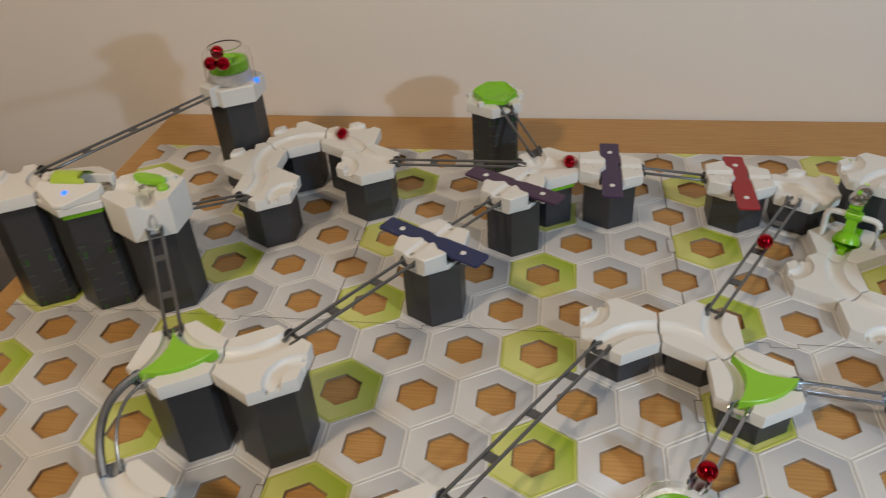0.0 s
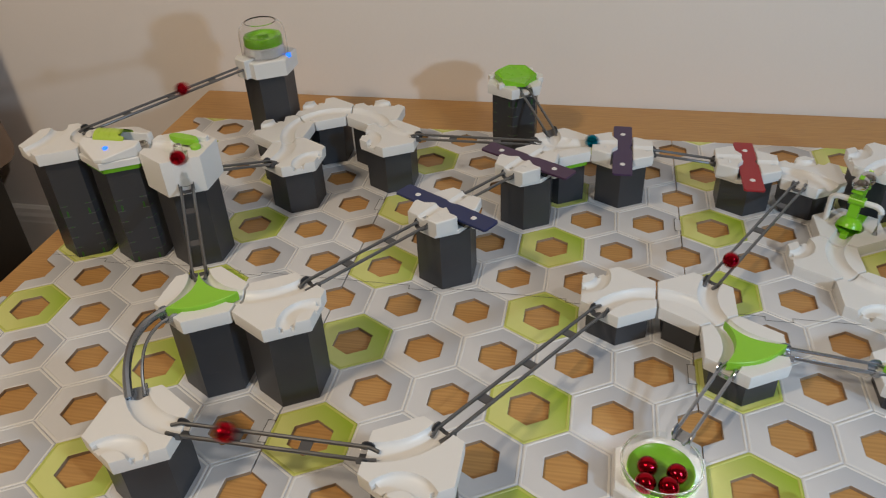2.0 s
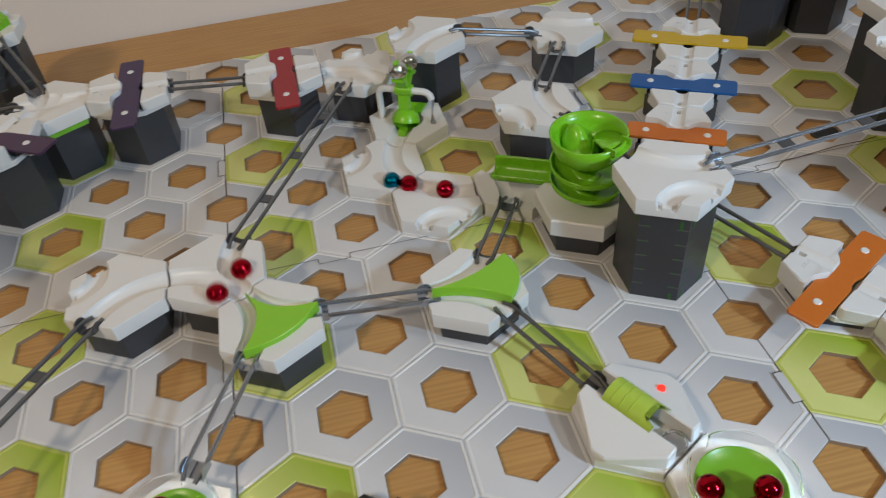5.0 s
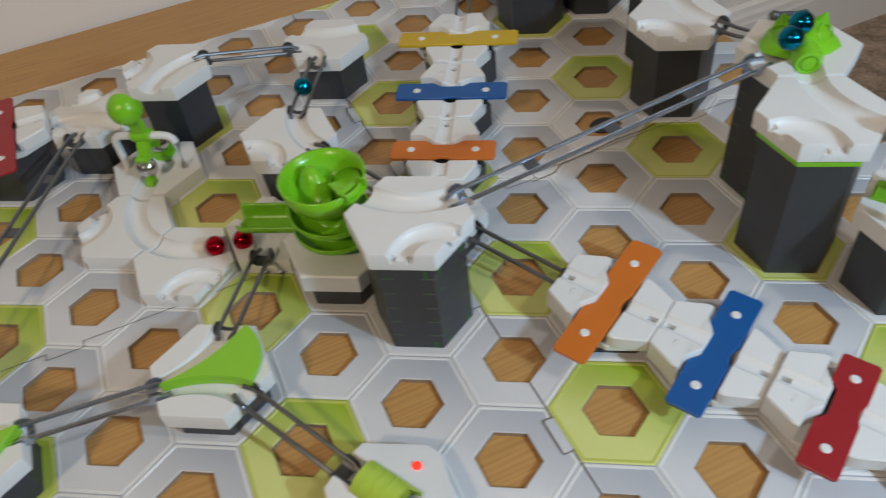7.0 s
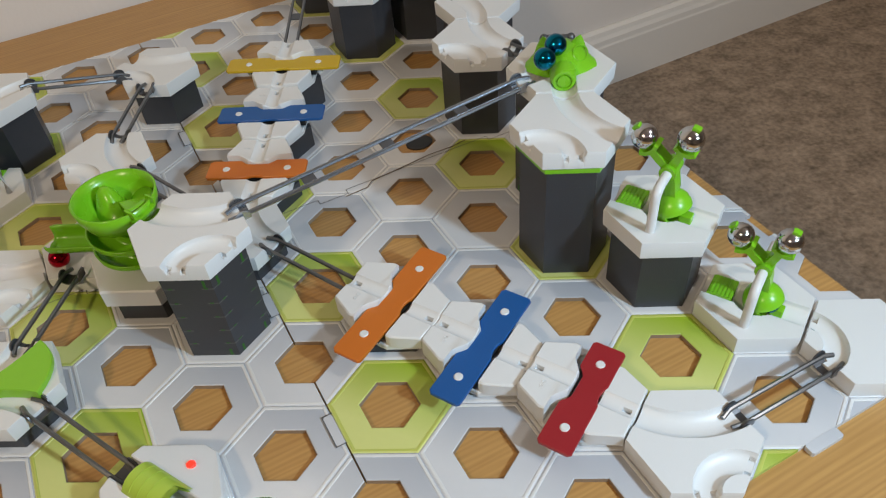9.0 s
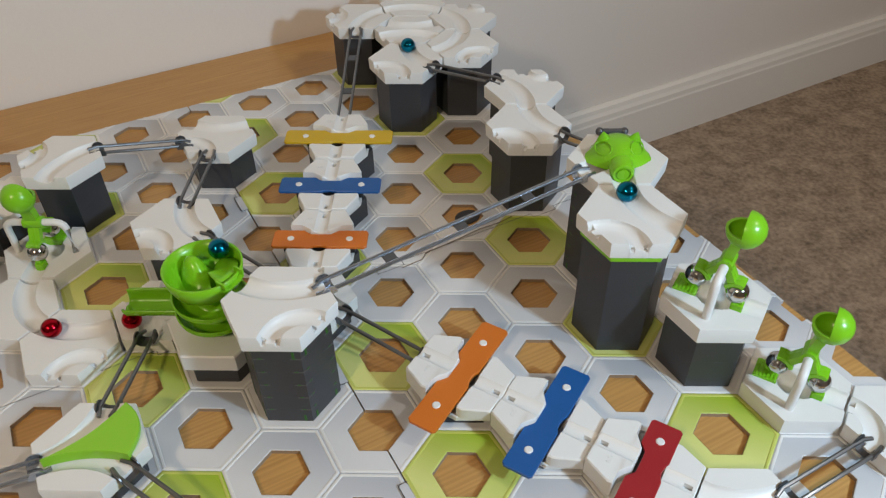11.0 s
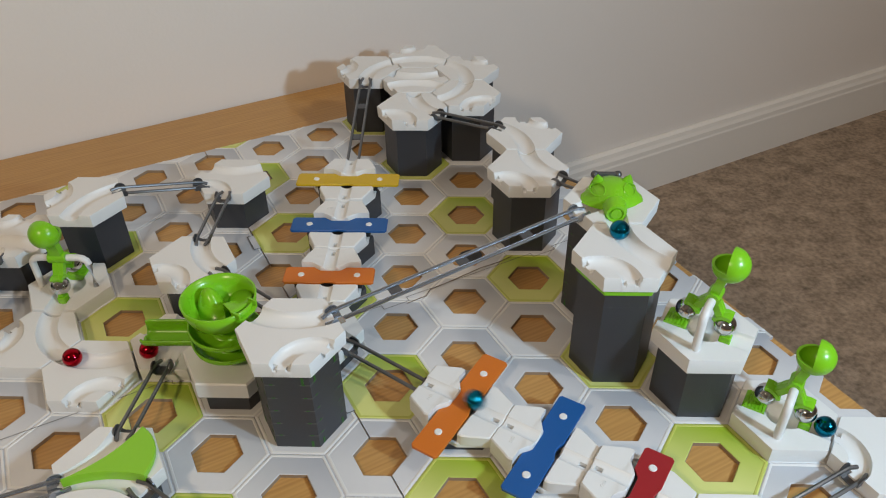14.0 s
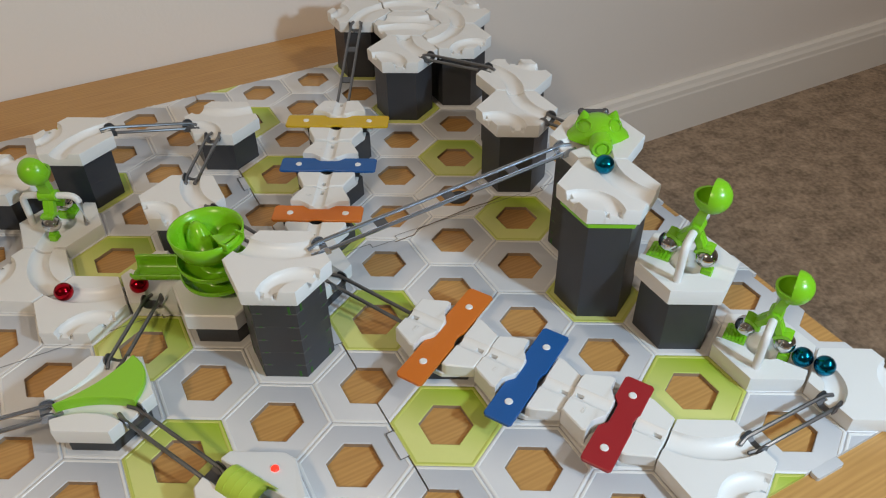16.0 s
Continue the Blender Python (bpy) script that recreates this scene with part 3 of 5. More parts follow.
def dispenser(i, j, n, k):
    """The boxy release tile with a lime lever and two lower exits."""
    stack(i, j, n)
    d = thing("release_tile", "tall white plastic release tile with a lime green lever on top", "track tile", cell_at(i, j, n * H))
    part("body", tile_mesh((("half", 3), ("dish", 0.012, 0.006), ("half", k)), 0.031), WHITE, d)
    ca, sa = math.cos(radians(-12)), math.sin(radians(-12))
    me = ngon(bmesh.new(), [(0.001 + x * 1.0 * ca - y * 0.34 * sa, 0.0095 + x * 1.0 * sa + y * 0.34 * ca) for x, y in circle(0.0145, 28)], 0.0300, 0.0350, 0.0010)
    part("lever", me, FLIP, d, "lime green lever", True)
    part("button", ngon(bmesh.new(), circle(0.0042, 18, 0.017, -0.002), 0.0305, 0.0340, 0.0008), FLIP, d, "lime green button", True)
    part("slide", box(bmesh.new(), 0.006, 0.021, 0.010, 0.0145, 0.0305, 0.0350, 0.0008), WHITE, d)
    h = heading(k)
    bm = tube(bmesh.new(), [h * 0.004 + Vector((0, 0, 0.0325)), h * 0.016 + Vector((0, 0, 0.0290)), h * 0.0245 + Vector((0, 0, 0.018)), h * 0.0275 + Vector((0, 0, 0.008))], 0.0034, 12)
    part("chute", bm, GLASS, d, "clear plastic chute down the front", True)
    TOP[i, j] = n * H + 0.014


def dome(i, j, n):
    stack(i, j, n, 2.0)
    d = thing("ball_dome", "white ball dispenser with a clear dome over a lime green wheel", "dispenser", cell_at(i, j, n * H))
    part("base", ngon(bmesh.new(), hexpts(TILE_R), 0, 0.0165, 0.0012), WHITE, d)
    bm = box(bmesh.new(), -0.008, 0.008, -0.032, -0.018, 0.0, 0.019, 0.001)
    o = part("exit", bm, WHITE, d)
    o.rotation_euler = (0, 0, radians(-30))
    part("drum", lathe(bmesh.new(), [(0.0, 0.0265), (0.0185, 0.0265), (0.0195, 0.0255), (0.0200, 0.0166)], 32), WHITE, d, smooth=True)
    bm = lathe(bmesh.new(), [(0.0, 0.0365), (0.0045, 0.036), (0.0060, 0.0325), (0.0125, 0.0325), (0.0150, 0.0355), (0.0180, 0.0355), (0.0190, 0.0335), (0.0190, 0.0267)], 32)
    part("wheel", bm, GREEN, d, "lime green wheel", True)
    prof = [(0.0224, 0.0166), (0.0224, 0.036), (0.0207, 0.0432), (0.0165, 0.0470), (0.0150, 0.0478), (0.0150, 0.0490), (0.0172, 0.0480), (0.0214, 0.0438), (0.0232, 0.0363), (0.0232, 0.0166)]
    c = part("cover", lathe(bmesh.new(), prof, 40), GLASS, d, "clear plastic cover open at the top", True)
    part("status_lamp", ngon(bmesh.new(), circle(0.0026, 12, 0.0262, -0.004), 0.0150, 0.0185, 0.0004), BLUE_LED, d, "small blue lamp")
    TOP[i, j] = n * H + 0.012


def start_pad(i, j, n, k):
    stack(i, j, n, n)
    s = thing("start_tile", "white starter tile with a faceted lime green lid", "track tile", cell_at(i, j, n * H), 60 * k)
    part("tile_body", tile_mesh((("half", 0), ("dish", 0.016, 0.004))), WHITE, s)
    bm = bmesh.new()
    lo, hi = hexpts(0.0215, 0), [(x * 0.72 - 0.003, y * 0.8, 0.0085 if x < 0 else 0.0035) for x, y in hexpts(0.0215, 0)]
    a = [bm.verts.new((x, y, T - 0.001)) for x, y in lo]
    m = [bm.verts.new((x, y, T + (0.0060 if x < 0.012 else 0.0025))) for x, y in lo]
    b = [bm.verts.new((x, y, T + z)) for x, y, z in hi]
    for u, v in ((a, m), (m, b)):
        for q in range(6):
            bm.faces.new((u[q], u[(q + 1) % 6], v[(q + 1) % 6], v[q]))
    bm.faces.new(b)
    part("lid", bm, GREEN, s, "faceted lime green lid")
    for q in range(6):
        h = heading(q) * 0.0245
        part("lug", box(bmesh.new(), h.x - 0.003, h.x + 0.003, h.y - 0.003, h.y + 0.003, T - 0.002, T + 0.0032, 0.0005), WHITE, s) if q else None
    TOP[i, j] = n * H + T


def cannon(i, j, n):
    """The magnetic launcher under a lime green cover with two ears."""
    stack(i, j, n, n)
    c = thing("launcher_tile", "white launcher tile with a lime green two-eared cover", "launcher", cell_at(i, j, n * H))
    part("tile_body", tile_mesh((("half", 4), ("half", 1), ("half", 3), ("dish", 0.014, 0.0040))), WHITE, c)
    bm = bmesh.new()
    # hood: flared skirt with arched cut-outs, brow and crown; u points to the mouth, v to the side
    half = [[(0.0135, 0.0, 0.0), (0.0132, 0.0052, 0.0), (0.0125, 0.0085, 0.0), (0.0095, 0.0140, 0.0), (0.0040, 0.0205, 0.0), (-0.0020, 0.0195, 0.0020), (-0.0070, 0.0155, 0.0026), (-0.0125, 0.0150, 0.0), (-0.0165, 0.0085, 0.0), (-0.0165, 0.0, 0.0030)],
            [(0.0112, 0.0, 0.0102), (0.0110, 0.0050, 0.0090), (0.0110, 0.0085, 0.0052), (0.0082, 0.0120, 0.0042), (0.0035, 0.0155, 0.0042), (-0.0020, 0.0150, 0.0062), (-0.0068, 0.0132, 0.0068), (-0.0110, 0.0115, 0.0055), (-0.0140, 0.0070, 0.0060), (-0.0145, 0.0, 0.0070)],
            [(0.0075, 0.0, 0.0118), (0.0070, 0.0040, 0.0112), (0.0065, 0.0072, 0.0098), (0.0055, 0.0090, 0.0094), (0.0020, 0.0105, 0.0098), (-0.0020, 0.0105, 0.0108), (-0.0055, 0.0095, 0.0112), (-0.0085, 0.0075, 0.0108), (-0.0105, 0.0045, 0.0108), (-0.0110, 0.0, 0.0112)],
            [(0.0025, 0.0, 0.0132), (0.0022, 0.0020, 0.0132), (0.0018, 0.0040, 0.0128), (0.0012, 0.0050, 0.0126), (0.0, 0.0055, 0.0126), (-0.0018, 0.0055, 0.0128), (-0.0034, 0.0048, 0.0128), (-0.0046, 0.0036, 0.0128), (-0.0056, 0.0020, 0.0128), (-0.0058, 0.0, 0.0128)]]
    fu = heading(4)
    fv = Vector((-fu.y, fu.x, 0))
    loops = []
    for ring in half:
        ring = ring + [(u, -v, z) for u, v, z in reversed(ring[1:-1])]
        loops.append([bm.verts.new(fu * (u - 0.001) + fv * v + Vector((0, 0, T - 0.0008 + z))) for u, v, z in ring])
    for u, v in zip(loops, loops[1:]):
        for q in range(len(u)):
            bm.faces.new((u[q], u[(q + 1) % len(u)], v[(q + 1) % len(u)], v[q]))
    bm.faces.new(loops[-1])
    bmesh.ops.subdivide_edges(bm, edges=bm.edges[:], cuts=1, use_grid_fill=True, smooth=0.35)
    part("hood", bm, GREEN, c, "lime green moulded hood with arched cut-outs", True)
    for s in (-1, 1):
        bm = bmesh.new()
        rings = []
        for z, w, lean in ((0.0, 1.30, 0.0), (0.0045, 0.95, 0.0004), (0.0080, 0.52, 0.0012), (0.0104, 0.12, 0.0022)):
            rings.append([bm.verts.new((0.0044 * w * math.cos(a) + s * lean * 0.6, 0.0024 * w * math.sin(a) - lean, z)) for a in [2 * math.pi * q / 12 for q in range(12)]])
        for u, v in zip(rings, rings[1:]):
            for q in range(12):
                bm.faces.new((u[q], u[(q + 1) % 12], v[(q + 1) % 12], v[q]))
        bm.faces.new(rings[-1])
        e = part("ear", bm, GREEN, c, "pointed lime green ear", smooth=True)
        d = fv * (0.0088 * s) - fu * 0.0052
        e.matrix_local = Matrix.Translation((d.x, d.y, T + 0.0060)) @ pose(0, 0, 0, 0, 0, -30)
        nrm = (fu * 0.45 + fv * (0.55 * s) + Vector((0, 0, 0.70))).normalized()
        e1 = nrm.cross(Vector((0, 0, 1))).normalized()
        e2 = nrm.cross(e1)
        mid = fu * 0.0022 + fv * (0.0102 * s) + Vector((0, 0, T + 0.0084))
        line = [mid + e1 * (0.0060 * math.cos(radians(a))) + e2 * (0.0042 * math.sin(radians(a))) for a in range(0, 361, 20)]
        part("eye_ridge", tube(bmesh.new(), line, 0.00045, 6), GREEN, c, smooth=True)
    m = heading(4) * 0.0165
    bm = bmesh.new()
    rr = [(0.0074, -0.0070), (0.0070, 0.0016), (0.0060, 0.0034), (0.0046, 0.0036), (0.0043, 0.0026), (0.0036, 0.0026), (0.0034, 0.0036), (0.0, 0.0040)]
    lathe(bm, rr, 24)
    o = part("muzzle", bm, GREEN, c, "lime green round snout", True)
    o.matrix_local = Matrix.Translation((m.x * 1.0, m.y * 1.0, T + 0.0016)) @ pose(0, 0, 0, 0, 0, 240) @ pose(0, 0, 0, 0, 90, 0)
    bm = tube(bmesh.new(), [-fu * 0.0265 + fv * y + Vector((0, 0, T + 0.0022)) for y in (-0.0075, 0.0, 0.0075)], 0.0020, 10)
    for y in (-0.0078, 0.0078):
        bmesh.ops.create_uvsphere(bm, u_segments=12, v_segments=8, radius=0.0027, matrix=Matrix.Translation(-fu * 0.0265 + fv * y + Vector((0, 0, T + 0.0022))))
    part("rear_hook", bm, CLIP, c, "grey hook for the rail", True)
    TOP[i, j] = n * H + T


def spiral(i, j, n, turn):
    stack(i, j, n)
    s = thing("spiral_drop", "lime green spiral funnel on a white tile", "spiral", cell_at(i, j, n * H))
    part("base", ngon(bmesh.new(), hexpts(TILE_R), 0, 0.0115, 0.0010), WHITE, s)
    part("core", lathe(bmesh.new(), [(0.0070, 0.0110), (0.0062, 0.0400), (0.0052, 0.0420), (0.0, 0.0428)], 24), GREEN, s, smooth=True)

    def helix(z_top, z_low, a0, sweep, r_out, lip, steps=72):
        bm = bmesh.new()
        rows = []
        for q in range(steps + 1):
            t = q / steps
            a, z = radians(a0 + sweep * t), z_top + (z_low - z_top) * t
            prof = [(0.0062, 0.0030), (0.0085, 0.0004), (0.014, 0.0), (r_out * 0.86, 0.0016), (r_out * 0.97, lip * 0.55), (r_out, lip)]
            rows.append([bm.verts.new((r * math.cos(a), r * math.sin(a), z + h)) for r, h in prof])
        for u, v in zip(rows, rows[1:]):
            for q in range(5):
                bm.faces.new((u[q], v[q], v[q + 1], u[q + 1]))
        return bm

    o = part("ramp", helix(0.0350, 0.0125, -20, 760, 0.0210, 0.0068, 96), GREEN, s, "lime green moulded ramp", True)
    o.rotation_euler = (0, 0, radians(turn))
    bowl_bm = lathe(bmesh.new(), [(0.0062, 0.0400), (0.0110, 0.0398), (0.0150, 0.0412), (0.0183, 0.0446), (0.0206, 0.0505), (0.0217, 0.0572)], 56)
    f = part("funnel", bowl_bm, GREEN, s, "wide lime green funnel", True)
    # a ridge that runs from the back of the rim to the hole, and a raised way that winds down from the inlet
    hump = lathe(bmesh.new(), [(0.0, 0.0562), (0.0016, 0.0558), (0.0032, 0.0545), (0.0048, 0.0520), (0.0062, 0.0480), (0.0080, 0.0430), (0.0104, 0.0404)], 32)
    hump.transform(Matrix.Translation((-0.0034, 0.0100, 0)) @ pose(0, 0, 0, 0, 0, 14) @ Matrix.Diagonal((1.0, 1.5, 1.0, 1.0)))
    for v in hump.verts:
        v.co.z -= max(0.0, 0.0100 - v.co.y) * 0.35 * max(0.0, (v.co.z - 0.0404) / 0.017)
    part("hump", hump, GREEN, s, "lime green inner ridge", True)
    bm = bmesh.new()
    rows = []
    for q in range(41):
        t = q / 40
        a = radians(-76 + 135 * t)
        top = 0.0545 - 0.0020 * t - 0.0110 * t * t
        inn = 0.0040 + 0.0030 * t
        rows.append([bm.verts.new((r * math.cos(a), r * math.sin(a), z)) for r, z in ((inn, 0.0402), (inn + 0.0004, top - 0.0012), (inn + 0.0016, top), (0.0130, top - 0.0006), (0.0190, top + 0.0020))])
    for u, v in zip(rows, rows[1:]):
        for q in range(4):
            bm.faces.new((u[q], v[q], v[q + 1], u[q + 1]))
    w = part("swirl", bm, GREEN, s, "lime green inner swirl", True)
    bm = bmesh.new()
    rows = [[bm.verts.new((x, y, z)) for y, z in ((-0.0070, 0.0590), (-0.0066, 0.0552), (-0.0040, 0.0535), (0.0040, 0.0535), (0.0066, 0.0552), (0.0070, 0.0590))] for x in (0.0175, 0.0205, 0.0240)]
    for u, v in zip(rows, rows[1:]):
        for q in range(5):
            bm.faces.new((u[q], v[q], v[q + 1], u[q + 1]))
    y = part("spout", bm, GREEN, s, "lime green inlet spout")
    y.rotation_euler = (0, 0, radians(-60))
    for ob in (o, f, w, y):
        so = ob.modifiers.new("thick", "SOLIDIFY")
        so.thickness, so.offset = 0.0011, 0.0
    return s


def tray(at, turn):
    """The open lime chute that leads from the spiral."""
    t = thing("exit_tray", "open lime green chute leading out of the spiral", "chute", at, turn)
    bm = bmesh.new()
    rows = []
    prof = [(0.0084, 0.0070), (0.0082, 0.0045), (0.0070, 0.0020), (0.0045, 0.0004), (0.0, 0.0), (-0.0045, 0.0004), (-0.0070, 0.0022), (-0.0082, 0.0052), (-0.0084, 0.0085), (-0.0082, 0.0112)]
    for x in (-0.030, -0.020, -0.010, -0.003, 0.004, 0.0105):
        rows.append([bm.verts.new((x, y, z)) for y, z in prof])
    for u, v in zip(rows, rows[1:]):
        for q in range(len(prof) - 1):
            bm.faces.new((u[q], v[q], v[q + 1], u[q + 1]))
    lip = [bm.verts.new((0.0128, y * 0.80, z + 0.0030 * (1 - abs(y) / 0.0084))) for y, z in prof]
    for q in range(len(prof) - 1):
        bm.faces.new((rows[-1][q], lip[q], lip[q + 1], rows[-1][q + 1]))
    o = part("trough", bm, GREEN, t, smooth=True)
    so = o.modifiers.new("thick", "SOLIDIFY")
    so.thickness = 0.0012
    return t


TIPPERS = []


def tipper(i, j, n, k, label):
    """A lifting tile: a white arch and a lime rocker with a cup and two ball arms; balls come from the side opposite edge k."""
    stack(i, j, n)
    z = n * H
    tp = thing("tipper_tile", label, "tipper", cell_at(i, j, z), 60 * k, "tipper tiles")
    part("base", tile_mesh((("line", 0), ("dish", 0.0112, 0.0100)), 0.0105), WHITE, tp)
    pts = [(0, -0.0200, 0.0085)] + [(0, -0.0200 + 0.006 * (1 - math.cos(radians(a))), 0.0310 + 0.005 * math.sin(radians(a))) for a in (0, 30, 60, 90)]
    pts += [(0, -y, zz) for _, y, zz in reversed(pts)]
    part("arch", tube(bmesh.new(), pts, 0.0025, 12), WHITE, tp, "white round arch", True)
    line = [(0.0105, 0.0070), (0.0105, 0.0116)]
    for q in range(6):
        line += [(0.0111 + 0.0020 * q, 0.0122), (0.0121 + 0.0020 * q, 0.0122), (0.0123 + 0.0020 * q, 0.0117), (0.0129 + 0.0020 * q, 0.0117)]
    line += [(0.0235, 0.0112), (0.0235, 0.0070)]
    bm = bmesh.new()
    ends = [[bm.verts.new((x, y, z)) for x, z in line] for y in (-0.0070, 0.0070)]
    bm.faces.new(ends[0]), bm.faces.new(ends[1])
    for q in range(len(line)):
        w = (q + 1) % len(line)
        bm.faces.new((ends[0][q], ends[0][w], ends[1][w], ends[1][q]))
    part("stop", bm, GREEN, tp, "ridged lime green stop plate")
    part("inlet_ramp", box(bmesh.new(), -0.0150, -0.0085, -0.0028, 0.0028, 0.0050, 0.0108, 0.0006), GREEN, tp, "small lime green ramp")
    r = new("rocker", mesh_of("rocker", rocker_mesh(), GREEN, True))
    r.parent = tp
    r["label"] = "lime green rocker with a cup and two ball arms"
    for s in (-1, 1):
        bm = bmesh.new()
        bmesh.ops.create_uvsphere(bm, u_segments=32, v_segments=20, radius=0.0065)
        part("steel_ball", bm, CHROME, r, "shiny chrome steel ball", True).location = (s * 0.0114, 0, 0.0172)
    TOP[i, j] = z + 0.0105
    return tp, r


def rocker_mesh():
    """Lime rocker: cup at the foot, two arms above; x runs along the ball's way, the axle along y."""
    bm = bmesh.new()
    tube(bm, [(0, -0.0062, 0), (0, 0.0062, 0)], 0.0042, 14)

    def strap(line, width, thick):
        line = [Vector(p) for p in line]
        rows = []
        for q, p in enumerate(line):
            d = (line[min(q + 1, len(line) - 1)] - line[max(q - 1, 0)]).normalized()
            nrm = Vector((-d.z, 0, d.x)) * (thick / 2)
            rows.append([bm.verts.new(p + nrm * a + Vector((0, width / 2 * c, 0))) for a, c in ((1, -1), (1, 1), (-1, 1), (-1, -1))])
        for u, v in zip(rows, rows[1:]):
            for q in range(4):
                bm.faces.new((u[q], u[(q + 1) % 4], v[(q + 1) % 4], v[q]))
        bm.faces.new(rows[0]), bm.faces.new(rows[-1])

    strap([(0, 0, 0.003), (0, 0, -0.008), (0.001, 0, -0.0160)], 0.0080, 0.0052)
    for s in (-1, 1):
        ball = Vector((s * 0.0114, 0, 0.0172))
        way = ball.normalized()
        strap([(0, 0, 0.0005), way * 0.0070, way * (ball.length - 0.0068)], 0.0076, 0.0040)
        ang = math.atan2(way.z, way.x)
        # a curved spoon cradles the ball from below to its outer side; a small tooth holds its far side
        strap([ball + Vector((math.cos(g), 0, math.sin(g))) * 0.0074 for g in [ang + math.pi + s * radians(q) for q in (-34, -14, 8, 30, 52)]], 0.0086, 0.0022)
        strap([ball + Vector((math.cos(g), 0, math.sin(g))) * 0.0070 for g in [ang - s * radians(q) for q in (-20, -4, 12)]], 0.0034, 0.0014)
    # the cup: an open hollow ball
    c = bmesh.new()
    shells = []
    for rad in (0.0104, 0.0089):
        shells.append([[c.verts.new((rad * math.cos(radians(lat)) * math.sin(radians(az)), rad * math.sin(radians(lat)), rad * math.cos(radians(lat)) * math.cos(radians(az)))) for lat in range(-90, 91, 15)] for az in range(44, 317, 16)])
    for sh in shells:
        for u, v in zip(sh, sh[1:]):
            for q in range(len(u) - 1):
                c.faces.new((u[q], u[q + 1], v[q + 1], v[q]))
    for e in (0, -1):
        for q in range(len(shells[0][0]) - 1):
            c.faces.new((shells[0][e][q], shells[0][e][q + 1], shells[1][e][q + 1], shells[1][e][q]))
    bmesh.ops.remove_doubles(c, verts=c.verts, dist=1e-6)
    me = bpy.data.meshes.new("cup_shape")
    c.transform(Matrix.Translation((0.002, 0, -0.0240)) @ pose(0, 0, 0, 0, -126, 0))
    c.to_mesh(me)
    c.free()
    bm.from_mesh(me)
    bpy.data.meshes.remove(me)
    return bm


def controller():
    c = thing("remote_control", "black hexagonal remote control with red, green and blue buttons", "remote control", (0.170, -0.176, 0.0), 0)
    for x, y in ((-0.0150, 0.0), (0.0108, 0.0036), (0.0012, -0.0210), (-0.0036, 0.0100)):
        part("case", ngon(bmesh.new(), [(x + a, y + b) for a, b in hexpts(0.0185, 22)], 0.0, 0.0105 if y < 0.009 else 0.0092, 0.0012), BLACK, c)
    for (x, y), m, nm in (((-0.0150, 0.0), paint("button_red", (0.48, 0.02, 0.015)), "red"), ((0.0108, 0.0036), paint("button_green", (0.0, 0.28, 0.09)), "green"), ((0.0012, -0.0210), paint("button_blue", (0.005, 0.12, 0.42)), "blue")):
        part("button", ngon(bmesh.new(), [(x + a, y + b) for a, b in hexpts(0.0128, 22)], 0.0103, 0.0120, 0.0008), m, c, nm + " hexagonal button")


